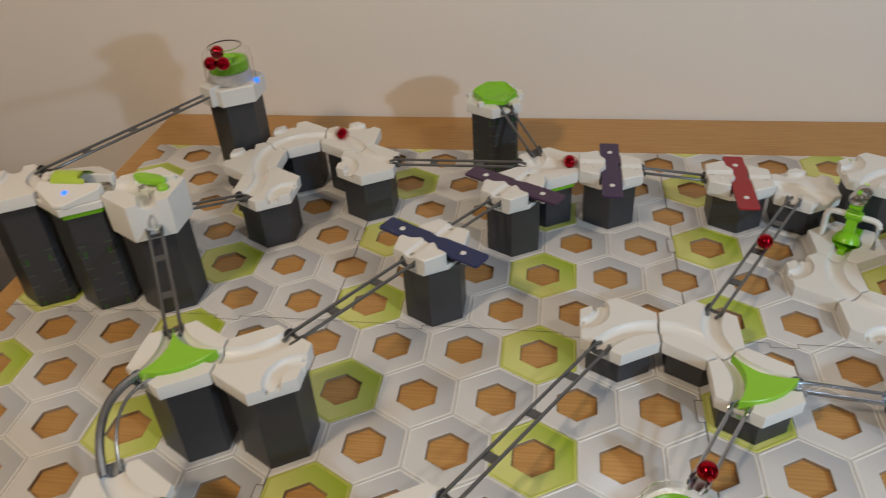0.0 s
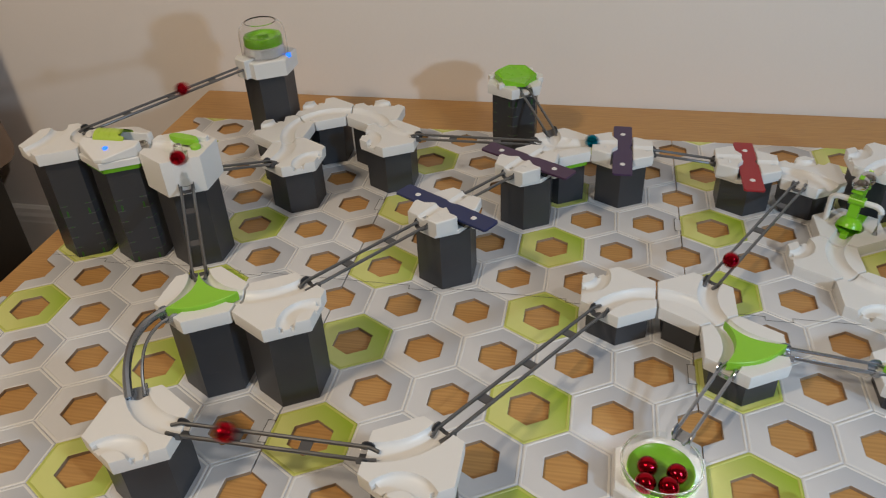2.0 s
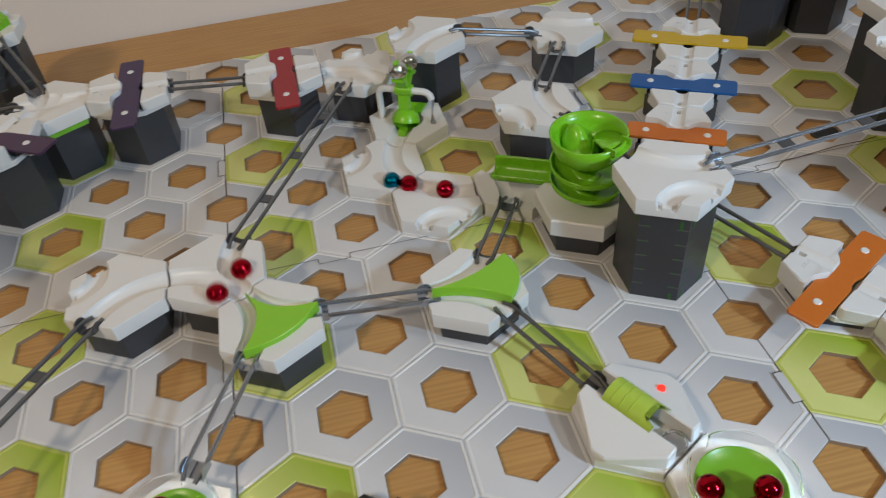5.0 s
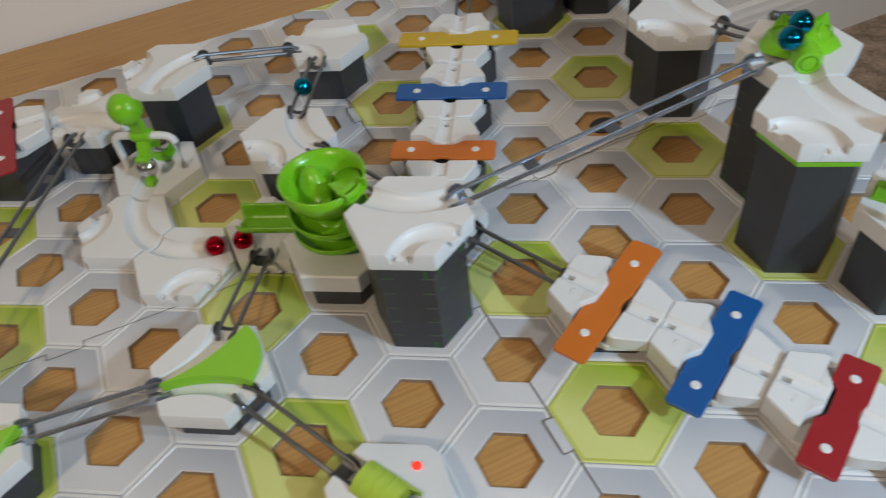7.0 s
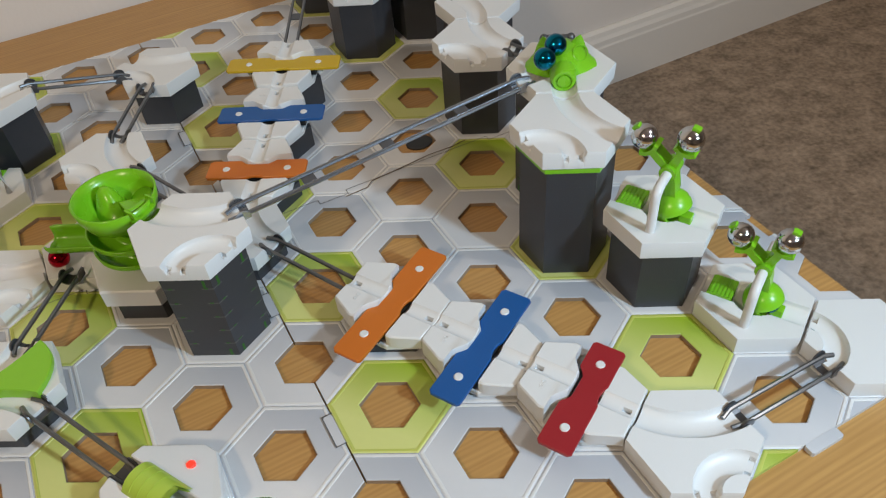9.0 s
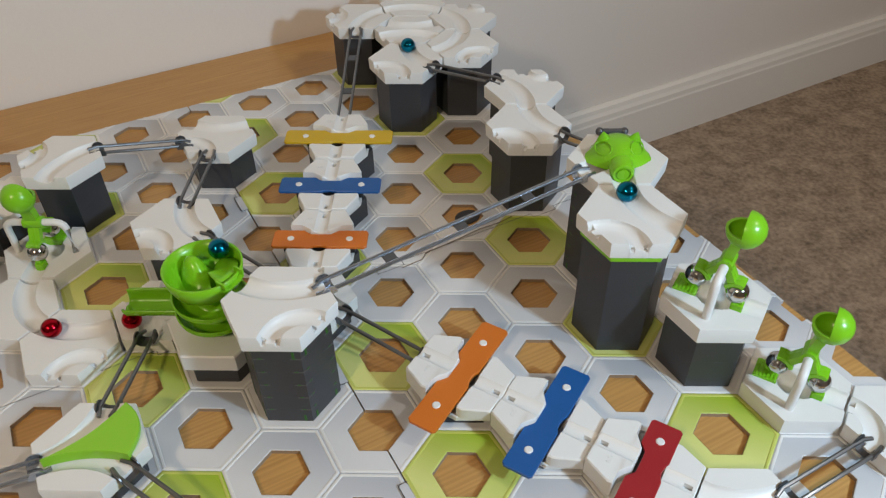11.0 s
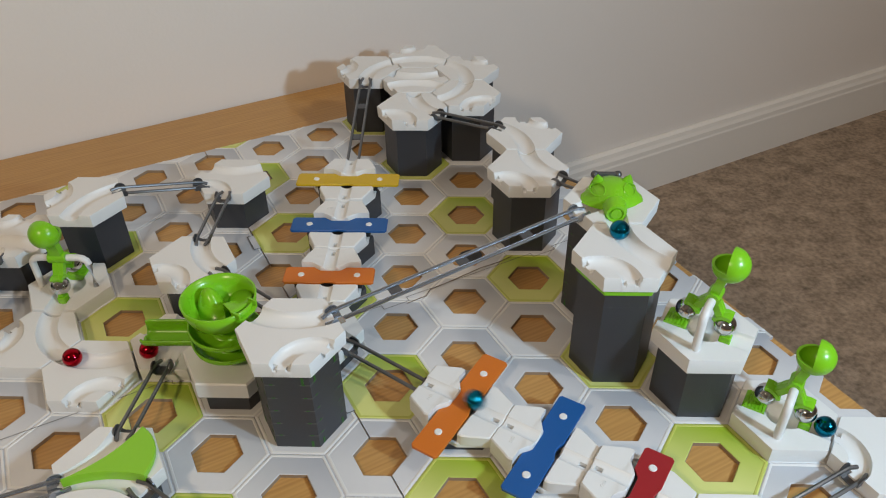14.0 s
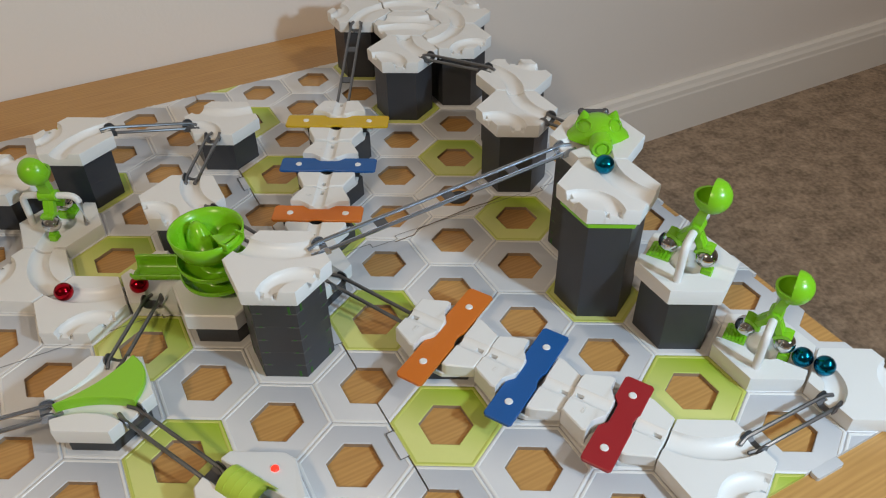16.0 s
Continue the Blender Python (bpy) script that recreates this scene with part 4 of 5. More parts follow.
def ground_parts():
    """Eight base plates: straight-cut sheets printed with grey and lime cells around open hexagonal middles."""
    rr = P / math.sqrt(3)

    def ring_mesh(lime, cuts):
        bm = bmesh.new()
        if "slot" in cuts:
            # an edge cell with a connector slot let into its outer side, put together from three cuts
            base = tuple(c for c in cuts if c != "slot")
            for more in (((0, -1, -0.0096),), ((0, 1, -0.0096),), ((0, 1, 0.0096), (0, -1, 0.0096), (1, 0, 0.0225))):
                bm.from_mesh(ring_mesh(lime, base + more))
            return mesh_of("cell", bm, (LIME, LIMERIM, HOLE_SHADE) if lime else (CELL, RIM, HOLE_SHADE))
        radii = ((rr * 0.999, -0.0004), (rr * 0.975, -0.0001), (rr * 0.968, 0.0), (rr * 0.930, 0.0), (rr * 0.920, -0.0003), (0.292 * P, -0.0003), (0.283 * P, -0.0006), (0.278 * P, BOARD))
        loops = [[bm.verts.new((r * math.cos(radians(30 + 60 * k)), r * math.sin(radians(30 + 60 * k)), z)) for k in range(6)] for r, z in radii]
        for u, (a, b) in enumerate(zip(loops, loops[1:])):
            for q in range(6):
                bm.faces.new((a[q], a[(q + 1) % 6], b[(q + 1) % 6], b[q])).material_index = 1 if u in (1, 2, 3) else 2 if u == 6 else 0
        for nx, ny, off in cuts:
            made = bmesh.ops.bisect_plane(bm, geom=bm.verts[:] + bm.edges[:] + bm.faces[:], plane_co=(nx * off, ny * off, 0), plane_no=(nx, ny, 0), clear_outer=True)
            for e in [g for g in made["geom_cut"] if isinstance(g, bmesh.types.BMEdge)]:
                a, b = e.verts
                if max(a.co.z, b.co.z) > BOARD + 0.001:
                    bm.faces.new((a, b, bm.verts.new((b.co.x, b.co.y, BOARD)), bm.verts.new((a.co.x, a.co.y, BOARD)))).material_index = 0
        return mesh_of("cell", bm, (LIME, LIMERIM, HOLE_SHADE) if lime else (CELL, RIM, HOLE_SHADE))

    meshes = {}

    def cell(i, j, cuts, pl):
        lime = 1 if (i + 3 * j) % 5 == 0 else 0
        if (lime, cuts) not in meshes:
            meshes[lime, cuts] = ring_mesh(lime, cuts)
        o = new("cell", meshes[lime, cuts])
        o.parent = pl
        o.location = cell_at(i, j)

    def pad_mesh(w, l):
        return ngon(bmesh.new(), [(x * w + sx * 0.0009, y * l + sy * 0.0009) for x, y, sx, sy in ((-1, -1, 0, 1), (-1, -1, 1, 0), (1, -1, -1, 0), (1, -1, 0, 1), (1, 1, 0, -1), (1, 1, -1, 0), (-1, 1, 1, 0), (-1, 1, 0, -1))], BOARD, 0.0004, 0.0002)

    def seam_mesh(pts, w=0.00028):
        """A thin open joint along a line of flat points."""
        bm = bmesh.new()
        for (ax, ay), (bx, by) in zip(pts, pts[1:]):
            d = Vector((bx - ax, by - ay, 0)).normalized()
            n = Vector((-d.y, d.x, 0)) * w
            a, b = Vector((ax, ay, 0.0002)) - d * w, Vector((bx, by, 0.0002)) + d * w
            bm.faces.new([bm.verts.new(v) for v in (a - n, b - n, b + n, a + n)])
        return mesh_of("joint", bm, SEAM)

    pad = mesh_of("connector", pad_mesh(0.0024, 0.0094), CELL)
    tab = mesh_of("tab", pad_mesh(0.0098, 0.0028), CELL)
    outline = seam_mesh([(0.0026, -0.0096), (-0.0026, -0.0096), (-0.0026, 0.0096), (0.0026, 0.0096)])
    joint = seam_mesh([(0, 0), (1.0 * P, 0), (1.0 * P, -0.0045), (1.36 * P, -0.0045), (1.36 * P, 0), (3.31 * P, 0), (3.31 * P, -0.0045), (3.67 * P, -0.0045), (3.67 * P, 0), (5 * P, 0)], 0.00022)
    for col in range(4):
        for row in range(2):
            x0 = -8 + 5 * col
            pl = thing("base_plate", "grey plastic base plate of hexagonal cells, some lime green", "base plate", (0.0006 * (col - 1.5), 0, 0), 0, "base plates")
            j0, j1 = -5 + 6 * row, 6 * row
            for j in range(j0 - 1 + row, j1 + 1 + row):
                # rows past the straight outer edges show only their points
                base = ()
                if j < -5:
                    base = ((0, -1, -ROW / 2),)
                elif j > 6:
                    base = ((0, 1, -ROW / 2),)
                elif j == -5:
                    base = ((0, -1, ROW / 2),)
                elif j == 6:
                    base = ((0, 1, ROW / 2),)
                odd = j % 2
                for q in range(5 if odd else 6):
                    i = round(x0 + (0.5 if odd else 0) + q - 0.5 * j)
                    side = () if odd or 0 < q < 5 else ((-1, 0, -0.0002),) if q == 0 else ((1, 0, -0.0002),)
                    slot = ("slot",) if col == 3 and q == 4 and j in (-3, -1, 3) else ()
                    cell(i, j, base + side + slot, pl)
            for j in ((-3, -1) if row == 0 else (3,)):
                for nm, me, mx in (("connector", pad, -0.0026), ("joint", outline, -0.0026)):
                    if col or nm == "connector":
                        o = new(nm, me)
                        o.parent = pl
                        o.location = (x0 * P + mx, ROW * j, 0.0003 if nm == "joint" else 0)
            if row:
                o = new("joint", joint)
                o.parent = pl
                o.location = (x0 * P, ROW / 2, 0)
            else:
                for q in (1.18, 3.49):
                    o = new("tab", tab)
                    o.parent = pl
                    o.location = ((x0 + q) * P, -5.5 * ROW - 0.0026, -0.0006)


def marble(mat, label):
    global MARBLE
    if MARBLE is None:
        bm = bmesh.new()
        bmesh.ops.create_uvsphere(bm, u_segments=32, v_segments=20, radius=BALL)
        MARBLE = bm
    me = bpy.data.meshes.new("marble")
    MARBLE.to_mesh(me)
    me.materials.append(mat)
    for p in me.polygons:
        p.use_smooth = True
    return tagged(new("marble", me), label, "marble", "marbles")


MARBLE = None

# ---- place it all ----
room()
table()
sofa()

# left side
tile(-8, 1, 4.5, (("tight", 0), ("bend", 2)), ribbed=2.5)
gate(-7, 1, 4.5, 0, BLUE_LED, "white sensor tile with a lime green tunnel and blue lamp", -1)
dispenser(-6, 1, 3.5, 5)
dome(-8, 5, 4.5)
for i, j, g in ((-6, 3, (("bend", 2), ("tight", 5), ("notch", 0))), (-7, 4, (("bend", 5), ("tight", 2), ("notch", 3))), (-7, 5, (("bend", 4), ("tight", 2))),
                (-6, 5, (("bend", 3), ("tight", 1))), (-5, 4, (("bend", 0), ("tight", 3), ("notch", 5)))):
    tile(i, j, 2, g)
start_pad(-4, 6, 3, 5)
tile(-2, 4, 2, (("line", 0), ("bend", 2), ("bend", 4), ("dish", 0.011, 0.0046)), "junction_tile", "white junction tile with several ball grooves meeting", cap=True)
switch(-3, -2, 3, 2)
tile(-2, -2, 3, (("bend", 1), ("tight", 5)))
tile(-2, -4, 2, (("bend", 0), ("tight", 4)))
tile(1, -4, 2, (("bend", 1), ("tight", 4), ("notch", 5)))
tile(1, 0, 1, (("bend", 4), ("tight", 2), ("notch", 2)))
tile(2, 0, 1, (("bend", 3), ("bend", 5)), "junction_tile", "white junction tile with several ball grooves meeting")
SWITCH_A = switch(3, -1, 1, 2)
tile(2, 4, 1.2, (("tight", 3), ("bend", 3), ("tight", 1)))
# right side
SWITCH_B = switch(5, -1, 0.6, 3, ((-0.0165, 0.0185), (-0.0225, -0.0160)), 0.0075)
tile(3, 2, 0, (("bend", 5), ("tight", 2), ("notch", 4)))
tile(4, 1, 0, (("bend", 0), ("tight", 4), ("notch", 3)))
tile(5, 1, 0, (("bend", 2), ("line", 1), ("dish", 0.012, 0.005)), "exit_tile", "white tile under the spiral's lime green exit chute")
spiral(6, 0, 0.75, 40)
tray((0.296, 0.0375, 0.0215), 151)
tile(7, -1, 3, (("bend", 0), ("tight", 4)), ribbed=3)
tile(7, 0, 0.6, (("bend", 3), ("bend", 5), ("line", 2)))
tile(3, 4, 2, (("bend", 4), ("tight", 2)))
tile(5, 4, 1.25, (("tight", 3), ("bend", 0)))
tile(5, 2, 1.25, (("bend", 5), ("tight", 3), ("notch", 3)))
for i, j, g in ((7, 6, (("bend", 4), ("notch", 3), ("tight", 2))), (8, 6, (("bend", 3), ("tight", 1))), (9, 5, (("bend", 2), ("tight", 0))),
                (8, 5, (("bend", 0), ("bend", 3))), (9, 4, (("bend", 1), ("tight", 4))), (8, 4, (("bend", 5), ("tight", 3), ("notch", 4)))):
    tile(i, j, 2.3, g)
tile(10, 2, 2.5, (("bend", 2), ("tight", 0), ("notch", 1)))
tile(10, 1, 2.5, (("bend", 5), ("tight", 3), ("notch", 4)))
cannon(11, -1, 3.75)
tile(11, -2, 3.75, (("bend", 5), ("tight", 3)), cap=True)
tile(12, -5, 0, (("bend", 0), ("tight", 4)))
tile(14, -5, 0, (("tight", 2), ("tight", 5)))
bowl(3, -3, 1)
bowl(8, -4, 2)
gate(7, -3, 0, 5, RED_LED, "white sensor tile with a lime green tunnel and red lamp")
TIPPERS = [tipper(3, 3, 0, 1, "white tipper tile with a lime green rocker holding two chrome balls"),
           tipper(12, -3, 2, 2, "raised white tipper tile with a lime green rocker and chrome balls"),
           tipper(13, -4, 0, 2, "white tipper tile on the board with a lime green rocker")]

NAVY, PLUM, VIOLET = paint("bar_navy", (0.012, 0.022, 0.10)), paint("bar_plum", (0.055, 0.022, 0.065)), paint("bar_violet", (0.045, 0.022, 0.075))
CRIMSON, ORANGE, BLUE, YELLOW = paint("bar_red", (0.30, 0.012, 0.018)), paint("bar_orange", (0.56, 0.145, 0.011)), paint("bar_blue", (0.005, 0.082, 0.29)), paint("bar_yellow", (0.55, 0.36, 0.01))
for i, j, top, k, m, nm, ln in ((-2, 1, 0.064, 1, NAVY, "navy blue", 0.094), (-2, 3, 0.058, 1, PLUM, "dark plum", 0.092), (-1, 4, 0.051, 0, VIOLET, "dark violet", 0.094),
                                (1, 4, 0.043, 0, CRIMSON, "crimson", 0.088), (7, 3, 0.034, 4, YELLOW, "yellow", 0.083), (7, 2, 0.028, 4, BLUE, "blue", 0.073), (7, 1, 0.023, 4, ORANGE, "orange", 0.064),
                                (9, -2, 0.0165, 5, ORANGE, "orange", 0.085), (10, -3, 0.0128, 5, BLUE, "blue", 0.077), (11, -4, 0.0115, 5, CRIMSON, "crimson", 0.066)):
    chime(i, j, top, k, m, nm, ln, slide={(-1, 4): -0.005, (1, 4): -0.008, (11, -4): -0.0035}.get((i, j), 0.0), shift=0.002 if (i, j) == (11, -4) else 0.0)

for a, b, kw in (((-8, 5), (-8, 1), {}), ((-6, 1), (-3, -2), {"za": 0.083}), ((-6, 1), (-6, 3), {"za": 0.075}), ((-3, -2), (-3, -2), None), ((-2, -2), (-2, 1), {}), ((-2, 1), (-2, 3), {}),
                 ((-5, 4), (-2, 4), {}), ((-4, 6), (-2, 4), {}), ((-1, 4), (1, 4), {}), ((2, 4), (2, 0), {}), ((-2, -4), (1, -4), {}), ((1, -4), (1, 0), {}), ((3, -1), (3, -3), {"zb": 0.020, "mat": BRIGHT}),
                 ((3, -1), (5, -1), {"mat": BRIGHT}), ((5, 1), (5, -1), {"za": 0.014}), ((5, -1), (7, -3), {}), ((3, 4), (5, 4), {}), ((5, 4), (5, 2), {}), ((5, 2), (7, 0), {}),
                 ((7, 3), (7, 6), {}), ((8, 4), (10, 2), {}), ((7, -1), (11, -1), {"mat": BRIGHT}), ((7, 0), (9, -2), {}), ((12, -5), (14, -5), {})):
    if kw is not None:
        rail(a, b, **kw)
bent_rail(smooth_line((cell_at(-3, -2, 0.0715) + heading(4) * 0.023, cell_at(-3, -3, 0.078), cell_at(-2, -4, 0.051) + heading(2) * 0.023)), BRIGHT, "bright bent two-rod rail dropping between tiles")
bent_rail(smooth_line((cell_at(10, 1, 0.0615) + heading(5) * 0.023, cell_at(11, 0, 0.0545), cell_at(11, -1, 0.088) + heading(1) * 0.023)), STEEL, "grey bent two-rod rail climbing to the launcher")
pad = tagged(new("felt_pad", mesh_of("felt_pad", ngon(bmesh.new(), [(x * 1.25, y) for x, y in circle(0.0078, 20)], BOARD, BOARD + 0.0012, 0.0003), BLACK)), "small black oval felt pad lying on the table", "felt pad")
pad.location = (0.5268, 0.0465, 0)
strand = [(0.458, 0.017), (0.474, 0.0178), (0.479, 0.0225), (0.500, 0.0242), (0.525, 0.0268), (0.542, 0.0262), (0.554, 0.028)]
tagged(new("thread", mesh_of("thread", tube(bmesh.new(), [(x, y, 0.0004) for x, y in strand], 0.00028, 6), material("thread_brown", (0.13, 0.09, 0.06), 0.8), True)), "thin brown loose thread lying on the board", "thread")
controller()
ground_parts()


# ---- what moves ----


def rolls(mat, label, *rows):
    walk(marble(mat, label), [(t, pose(x, y, z)) for t, x, y, z in rows])


def tips(rocker, start, end):
    span = end - start
    walk(rocker, [(0.0, pose(0, 0, 0.0362, 0, 14, 0)), (start, pose(0, 0, 0.0362, 0, 14, 0))] + [(start + span * q / 4, pose(0, 0, 0.0362, 0, 14 + 40 * q, 0)) for q in (1, 2, 3, 4)] + [(16.0, pose(0, 0, 0.0362, 0, 174, 0))])


def motions():
    tips(TIPPERS[0][1], 5.4, 5.86)
    tips(TIPPERS[1][1], 9.52, 9.88)
    tips(TIPPERS[2][1], 9.0, 9.43)
    rolls(RED, 'shiny red metallic marble',
          (0.00, 0.0730, -0.1570, 0.0150),
          (2.20, 0.0730, -0.1570, 0.0150),
          (3.00, 0.0700, -0.1530, 0.0150),
          (3.60, 0.0700, -0.1530, 0.0150),
          (3.80, 0.0720, -0.1440, 0.0150),
          (16.00, 0.0720, -0.1440, 0.0150))
    rolls(RED, 'shiny red metallic marble',
          (0.00, 0.0990, -0.1190, 0.0280),
          (0.25, 0.0825, -0.1429, 0.0160),
          (0.45, 0.0860, -0.1580, 0.0150),
          (2.20, 0.0860, -0.1580, 0.0150),
          (3.00, 0.0780, -0.1600, 0.0150),
          (3.60, 0.0780, -0.1600, 0.0150),
          (3.80, 0.0750, -0.1560, 0.0150),
          (16.00, 0.0750, -0.1560, 0.0150))
    rolls(RED, 'shiny red metallic marble',
          (0.00, 0.1700, 0.0990, 0.0380),
          (0.50, 0.1250, -0.0230, 0.0340),
          (0.70, 0.1275, -0.0476, 0.0330),
          (0.90, 0.1250, -0.0693, 0.0330),
          (1.20, 0.0905, -0.1290, 0.0220),
          (1.35, 0.0910, -0.1480, 0.0150),
          (2.20, 0.0910, -0.1480, 0.0150),
          (3.00, 0.0810, -0.1460, 0.0150),
          (3.60, 0.0810, -0.1460, 0.0150),
          (3.80, 0.0880, -0.1560, 0.0150),
          (16.00, 0.0880, -0.1560, 0.0150))
    rolls(RED, 'shiny red metallic marble',
          (0.00, 0.0190, 0.1890, 0.0550),
          (0.25, 0.0850, 0.1905, 0.0530),
          (0.50, 0.1790, 0.1880, 0.0440),
          (0.80, 0.1950, 0.1240, 0.0410),
          (1.00, 0.1610, 0.0830, 0.0390),
          (1.50, 0.1300, -0.0410, 0.0340),
          (1.80, 0.0970, -0.1230, 0.0260),
          (1.90, 0.0865, -0.1360, 0.0160),
          (2.05, 0.0730, -0.1460, 0.0150),
          (2.20, 0.0730, -0.1460, 0.0150),
          (3.00, 0.0700, -0.1410, 0.0150),
          (3.60, 0.0700, -0.1410, 0.0150),
          (3.80, 0.0860, -0.1450, 0.0150),
          (16.00, 0.0860, -0.1450, 0.0150))
    rolls(RED, 'shiny red metallic marble',
          (0.00, -0.3070, 0.2300, 0.1400),
          (0.15, -0.3050, 0.2100, 0.1340),
          (0.30, -0.3175, 0.2122, 0.1165),
          (0.50, -0.3880, 0.0840, 0.1100),
          (0.72, -0.4125, 0.0476, 0.1060),
          (1.00, -0.3130, 0.0330, 0.1120),
          (1.25, -0.2875, 0.0217, 0.0910),
          (1.50, -0.2370, -0.0690, 0.0760),
          (1.65, -0.2330, -0.1178, 0.0755),
          (1.80, -0.2340, -0.1690, 0.0580),
          (2.00, -0.1630, -0.1930, 0.0560),
          (2.30, -0.0400, -0.1810, 0.0540),
          (2.50, -0.0070, -0.1140, 0.0460),
          (2.80, 0.0740, -0.0000, 0.0330),
          (3.00, 0.1240, -0.0250, 0.0330),
          (3.20, 0.1240, -0.0590, 0.0330),
          (3.50, 0.1020, -0.1130, 0.0240),
          (3.65, 0.0875, -0.1342, 0.0160),
          (3.80, 0.0790, -0.1350, 0.0150),
          (16.00, 0.0790, -0.1350, 0.0150))
    rolls(RED, 'shiny red metallic marble',
          (0.00, -0.2020, 0.2400, 0.0530),
          (0.20, -0.1450, 0.1905, 0.0535),
          (0.50, -0.0680, 0.1890, 0.0550),
          (0.80, 0.0250, 0.1870, 0.0550),
          (1.00, 0.0800, 0.1860, 0.0520),
          (1.50, 0.2040, 0.1570, 0.0400),
          (1.80, 0.1640, 0.0900, 0.0380),
          (2.00, 0.1370, 0.0430, 0.0360),
          (2.30, 0.1370, -0.0310, 0.0330),
          (2.50, 0.1670, -0.0490, 0.0350),
          (2.80, 0.2390, -0.0460, 0.0240),
          (3.00, 0.2670, -0.0780, 0.0240),
          (3.20, 0.3020, -0.1520, 0.0150),
          (3.35, 0.3240, -0.1801, 0.0150),
          (3.50, 0.3150, -0.1900, 0.0150),
          (16.00, 0.3150, -0.1900, 0.0150))
    rolls(RED, 'shiny red metallic marble',
          (0.00, 0.3380, -0.1970, 0.0150),
          (16.00, 0.3380, -0.1970, 0.0150))
    rolls(RED, 'shiny red metallic marble',
          (0.00, 0.3290, -0.2050, 0.0150),
          (16.00, 0.3290, -0.2050, 0.0150))
    rolls(RED, 'shiny red metallic marble',
          (0.00, -0.3060, 0.2100, 0.1370),
          (0.50, -0.3040, 0.2050, 0.1400),
          (0.80, -0.2960, 0.2050, 0.1370),
          (1.00, -0.3150, 0.1660, 0.1170),
          (1.30, -0.3975, 0.0736, 0.1070),
          (1.50, -0.4080, 0.0610, 0.1070),
          (1.80, -0.3390, 0.0400, 0.1120),
          (2.00, -0.2920, 0.0270, 0.1050),
          (2.30, -0.2320, -0.0540, 0.0840),
          (2.50, -0.2070, -0.0860, 0.0750),
          (2.80, -0.1430, -0.0570, 0.0770),
          (3.00, -0.1100, -0.0080, 0.0740),
          (3.20, -0.0780, 0.0540, 0.0690),
          (3.50, -0.0140, 0.1510, 0.0630),
          (3.80, 0.0660, 0.1750, 0.0590),
          (4.00, 0.1180, 0.1800, 0.0500),
          (4.20, 0.1680, 0.1905, 0.0480),
          (4.45, 0.2200, 0.1905, 0.0380),
          (4.70, 0.1650, 0.0953, 0.0380),
          (4.95, 0.1100, 0.0000, 0.0330),
          (5.15, 0.1295, -0.0476, 0.0330),
          (5.40, 0.2325, -0.0476, 0.0260),
          (5.60, 0.2575, -0.0650, 0.0240),
          (5.85, 0.2975, -0.1342, 0.0160),
          (6.00, 0.3240, -0.1801, 0.0160),
          (6.10, 0.3245, -0.2001, 0.0155),
          (16.00, 0.3245, -0.2001, 0.0155))
    rolls(RED, 'shiny red metallic marble',
          (0.00, -0.2940, 0.2100, 0.1370),
          (0.50, -0.2990, 0.1930, 0.1370),
          (1.00, -0.3030, 0.2030, 0.1380),
          (1.50, -0.2920, 0.1850, 0.1380),
          (1.65, -0.3020, 0.1940, 0.1220),
          (1.80, -0.3050, 0.1880, 0.1180),
          (2.00, -0.3430, 0.1390, 0.1130),
          (2.30, -0.3870, 0.0780, 0.1080),
          (2.50, -0.3870, 0.0510, 0.1080),
          (2.80, -0.3060, 0.0390, 0.1050),
          (3.00, -0.2800, 0.0087, 0.0860),
          (3.25, -0.2250, -0.0866, 0.0745),
          (3.40, -0.2330, -0.1178, 0.0755),
          (3.60, -0.2315, -0.1706, 0.0550),
          (3.85, -0.1800, -0.1905, 0.0560),
          (4.05, -0.0550, -0.1905, 0.0540),
          (4.20, -0.0250, -0.1400, 0.0500),
          (4.50, 0.0220, -0.0572, 0.0370),
          (4.75, 0.0550, 0.0000, 0.0330),
          (4.95, 0.1100, 0.0000, 0.0330),
          (5.15, 0.1375, -0.0476, 0.0330),
          (5.45, 0.0905, -0.1290, 0.0200),
          (5.60, 0.0865, -0.1360, 0.0155),
          (16.00, 0.0865, -0.1360, 0.0155))
    rolls(RED, 'shiny red metallic marble',
          (0.00, 0.3040, 0.0500, 0.0130),
          (2.80, 0.3040, 0.0500, 0.0130),
          (4.50, 0.3040, 0.0500, 0.0130),
          (4.90, 0.2415, 0.0580, 0.0115),
          (5.40, 0.2240, 0.0953, 0.0115),
          (6.30, 0.2280, 0.0830, 0.0120),
          (6.50, 0.2440, 0.0570, 0.0120),
          (6.80, 0.2790, 0.0450, 0.0120),
          (7.00, 0.2670, 0.0470, 0.0120),
          (7.50, 0.2530, 0.0510, 0.0120),
          (8.00, 0.2400, 0.0620, 0.0120),
          (16.00, 0.2400, 0.0620, 0.0120))
    rolls(RED, 'shiny red metallic marble',
          (0.00, 0.3020, 0.0315, 0.0262),
          (4.50, 0.3020, 0.0315, 0.0262),
          (4.90, 0.2595, 0.0476, 0.0115),
          (6.30, 0.2350, 0.0760, 0.0120),
          (6.50, 0.2570, 0.0510, 0.0120),
          (6.80, 0.2920, 0.0440, 0.0120),
          (7.00, 0.2830, 0.0440, 0.0120),
          (7.50, 0.2840, 0.0440, 0.0130),
          (8.00, 0.2850, 0.0440, 0.0130),
          (16.00, 0.2850, 0.0440, 0.0130))
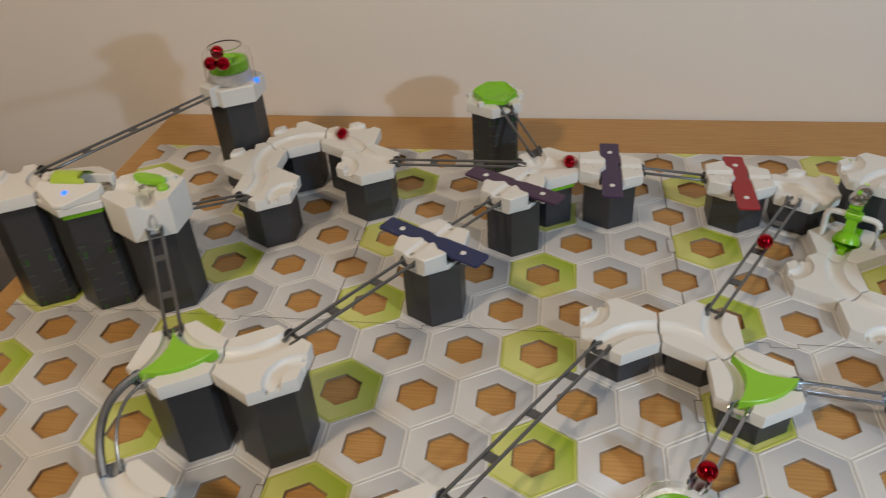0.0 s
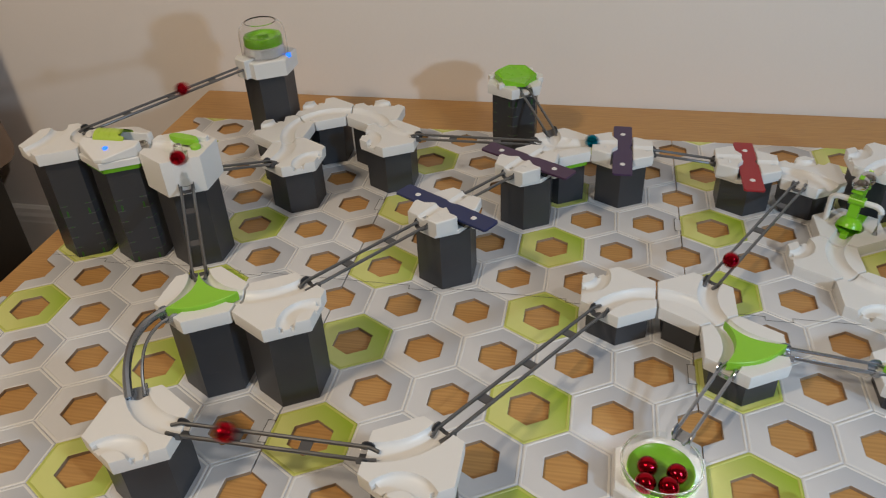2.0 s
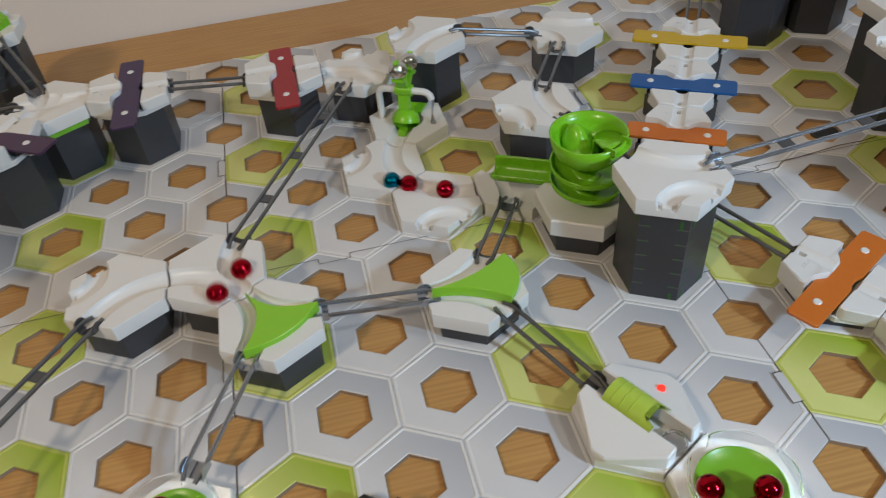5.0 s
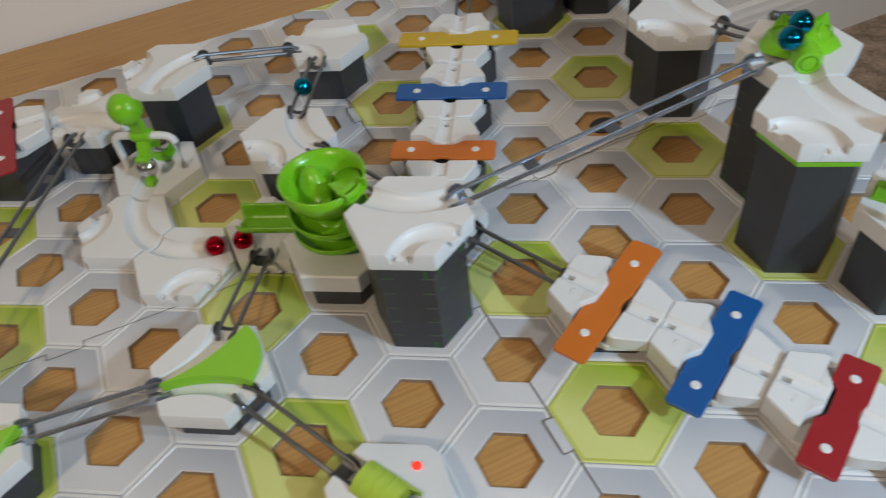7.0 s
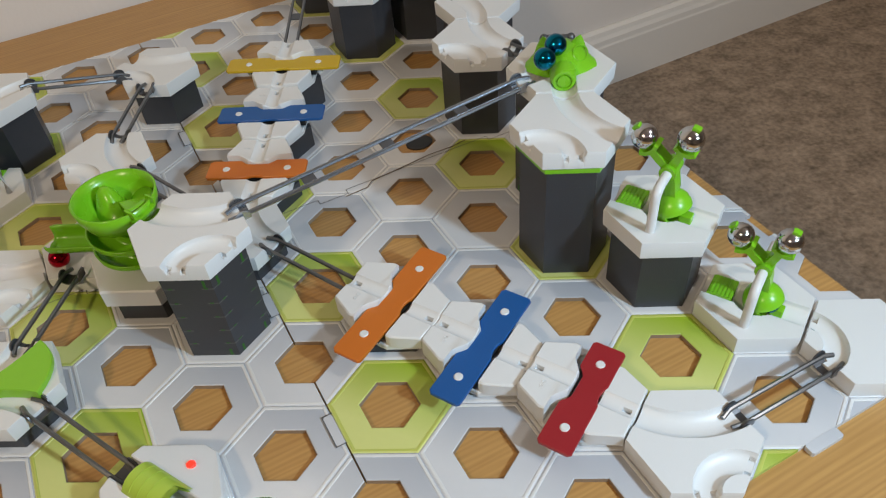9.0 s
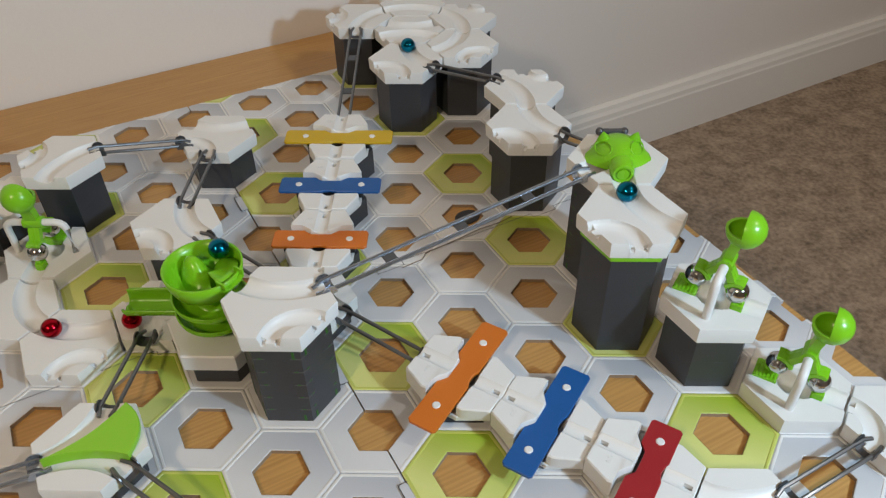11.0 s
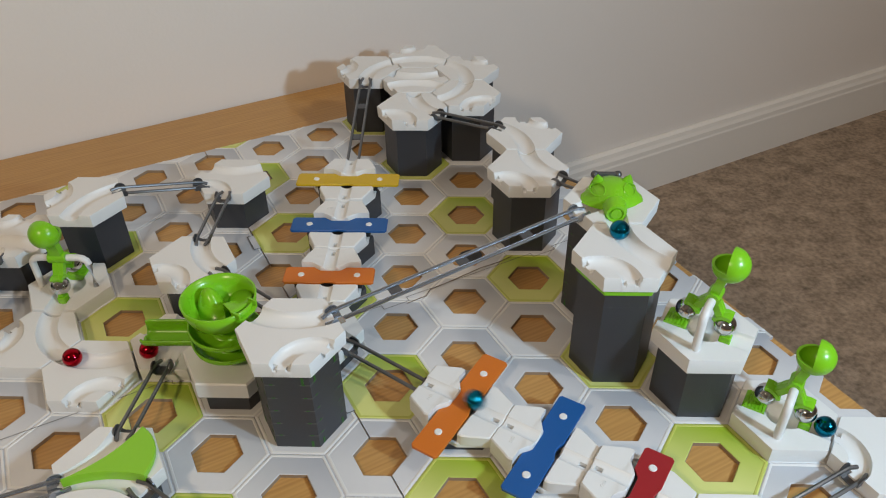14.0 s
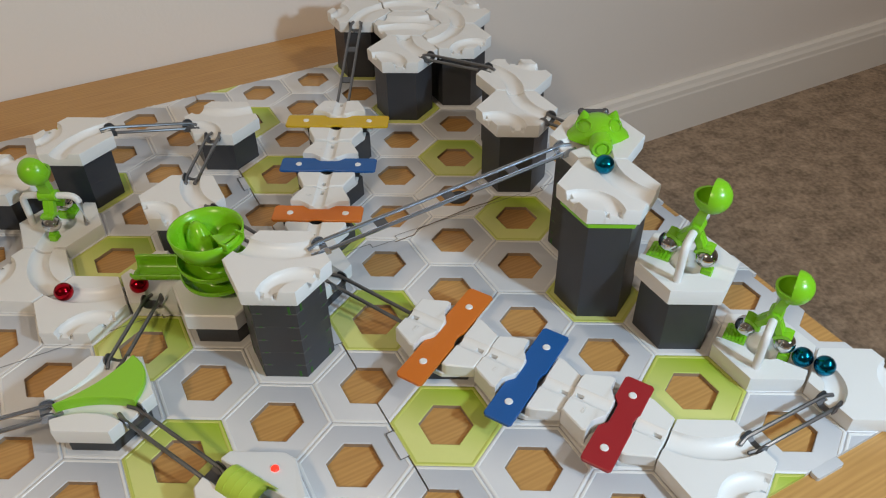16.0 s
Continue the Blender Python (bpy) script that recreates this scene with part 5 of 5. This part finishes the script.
    rolls(TEAL, 'shiny teal blue metallic marble',
          (0.00, -0.2975, 0.0390, 0.0900),
          (0.25, -0.2875, 0.0217, 0.0905),
          (0.50, -0.2570, -0.0320, 0.0840),
          (0.80, -0.1950, -0.0890, 0.0750),
          (1.00, -0.1570, -0.0700, 0.0760),
          (1.50, -0.0750, 0.0590, 0.0680),
          (1.80, -0.0220, 0.1530, 0.0610),
          (2.00, 0.0270, 0.1920, 0.0540),
          (2.30, 0.1130, 0.1750, 0.0520),
          (2.50, 0.1600, 0.1860, 0.0470),
          (2.80, 0.2000, 0.1500, 0.0400),
          (3.00, 0.1750, 0.1080, 0.0390),
          (3.20, 0.1400, 0.0510, 0.0370),
          (3.50, 0.1210, -0.0200, 0.0330),
          (3.80, 0.1740, -0.0460, 0.0330),
          (4.00, 0.2250, -0.0440, 0.0260),
          (4.20, 0.2570, -0.0160, 0.0240),
          (4.50, 0.3005, 0.0442, 0.0125),
          (4.80, 0.2475, 0.0476, 0.0115),
          (5.10, 0.2200, 0.0953, 0.0115),
          (5.35, 0.2446, 0.1378, 0.0120),
          (5.45, 0.2407, 0.1311, 0.0155),
          (5.55, 0.2358, 0.1227, 0.0289),
          (5.65, 0.2364, 0.1237, 0.0455),
          (5.75, 0.2412, 0.1321, 0.0565),
          (5.85, 0.2458, 0.1400, 0.0597),
          (6.00, 0.2640, 0.1715, 0.0580),
          (6.25, 0.2710, 0.1836, 0.0535),
          (6.50, 0.2890, 0.1910, 0.0530),
          (6.80, 0.3760, 0.1890, 0.0380),
          (7.00, 0.3530, 0.1370, 0.0380),
          (7.50, 0.3580, 0.0500, 0.0320),
          (7.75, 0.4150, -0.0520, 0.0240),
          (8.00, 0.4460, -0.1030, 0.0220),
          (8.20, 0.4800, -0.1670, 0.0180),
          (8.40, 0.5125, -0.2208, 0.0115),
          (8.55, 0.5425, -0.2382, 0.0115),
          (8.75, 0.6125, -0.2382, 0.0115),
          (8.88, 0.6325, -0.2382, 0.0115),
          (8.98, 0.6079, -0.1956, 0.0120),
          (9.05, 0.6118, -0.2023, 0.0155),
          (9.15, 0.6167, -0.2108, 0.0289),
          (9.25, 0.6161, -0.2098, 0.0455),
          (9.35, 0.6113, -0.2014, 0.0565),
          (9.42, 0.6067, -0.1934, 0.0597),
          (9.50, 0.5804, -0.1480, 0.0540),
          (9.57, 0.5851, -0.1562, 0.0587),
          (9.65, 0.5892, -0.1631, 0.0709),
          (9.73, 0.5886, -0.1621, 0.0875),
          (9.80, 0.5838, -0.1537, 0.0985),
          (9.87, 0.5792, -0.1458, 0.1017),
          (9.97, 0.5560, -0.1057, 0.0950),
          (10.08, 0.5570, -0.0810, 0.0920),
          (16.00, 0.5570, -0.0810, 0.0920))
    rolls(TEAL, 'shiny teal blue metallic marble',
          (0.00, 0.5600, -0.0570, 0.1030),
          (10.12, 0.5600, -0.0570, 0.1030),
          (10.30, 0.5580, -0.0480, 0.0980),
          (10.50, 0.4910, -0.0560, 0.0900),
          (10.75, 0.4235, -0.0476, 0.0820),
          (10.85, 0.3615, -0.0476, 0.0745),
          (10.95, 0.3410, -0.0191, 0.0770),
          (11.00, 0.3422, 0.0088, 0.0730),
          (11.10, 0.3150, 0.0000, 0.0670),
          (11.20, 0.3300, -0.0150, 0.0630),
          (11.35, 0.3450, 0.0000, 0.0570),
          (11.45, 0.3300, 0.0150, 0.0510),
          (11.55, 0.3420, 0.0208, 0.0360),
          (11.70, 0.3900, -0.0087, 0.0260),
          (11.80, 0.4000, -0.0200, 0.0260),
          (12.00, 0.4300, -0.0690, 0.0200),
          (12.20, 0.4620, -0.1250, 0.0190),
          (12.50, 0.5040, -0.2080, 0.0160),
          (12.75, 0.5425, -0.2382, 0.0115),
          (13.00, 0.6040, -0.2400, 0.0130),
          (13.25, 0.6325, -0.2382, 0.0115),
          (13.50, 0.6160, -0.2100, 0.0120),
          (14.60, 0.6170, -0.2090, 0.0120),
          (15.00, 0.6150, -0.2090, 0.0120),
          (16.00, 0.6160, -0.2090, 0.0120))
    rolls(TEAL, 'shiny teal blue metallic marble',
          (0.00, 0.5710, -0.0510, 0.1050),
          (10.12, 0.5710, -0.0510, 0.1050),
          (10.30, 0.5840, -0.0330, 0.0990),
          (10.40, 0.6050, 0.0000, 0.0800),
          (10.50, 0.5827, 0.0326, 0.0635),
          (10.65, 0.6050, 0.0953, 0.0640),
          (10.85, 0.5775, 0.1429, 0.0640),
          (11.00, 0.5612, 0.2079, 0.0595),
          (11.20, 0.5748, 0.2048, 0.0600),
          (11.35, 0.6050, 0.1905, 0.0600),
          (11.50, 0.6229, 0.2385, 0.0595),
          (11.75, 0.5970, 0.2850, 0.0595),
          (12.00, 0.5857, 0.2795, 0.0595),
          (12.50, 0.5426, 0.2656, 0.0595),
          (13.00, 0.4983, 0.1900, 0.0500),
          (13.25, 0.4510, 0.1143, 0.0360),
          (13.50, 0.4080, 0.0400, 0.0290),
          (13.80, 0.4130, -0.0450, 0.0270),
          (14.00, 0.4450, -0.1020, 0.0220),
          (14.20, 0.4750, -0.1570, 0.0180),
          (14.50, 0.5175, -0.2295, 0.0115),
          (14.60, 0.5425, -0.2382, 0.0115),
          (14.80, 0.6125, -0.2382, 0.0120),
          (14.90, 0.6325, -0.2382, 0.0115),
          (15.00, 0.6210, -0.2200, 0.0120),
          (16.00, 0.6220, -0.2200, 0.0120))


motions()
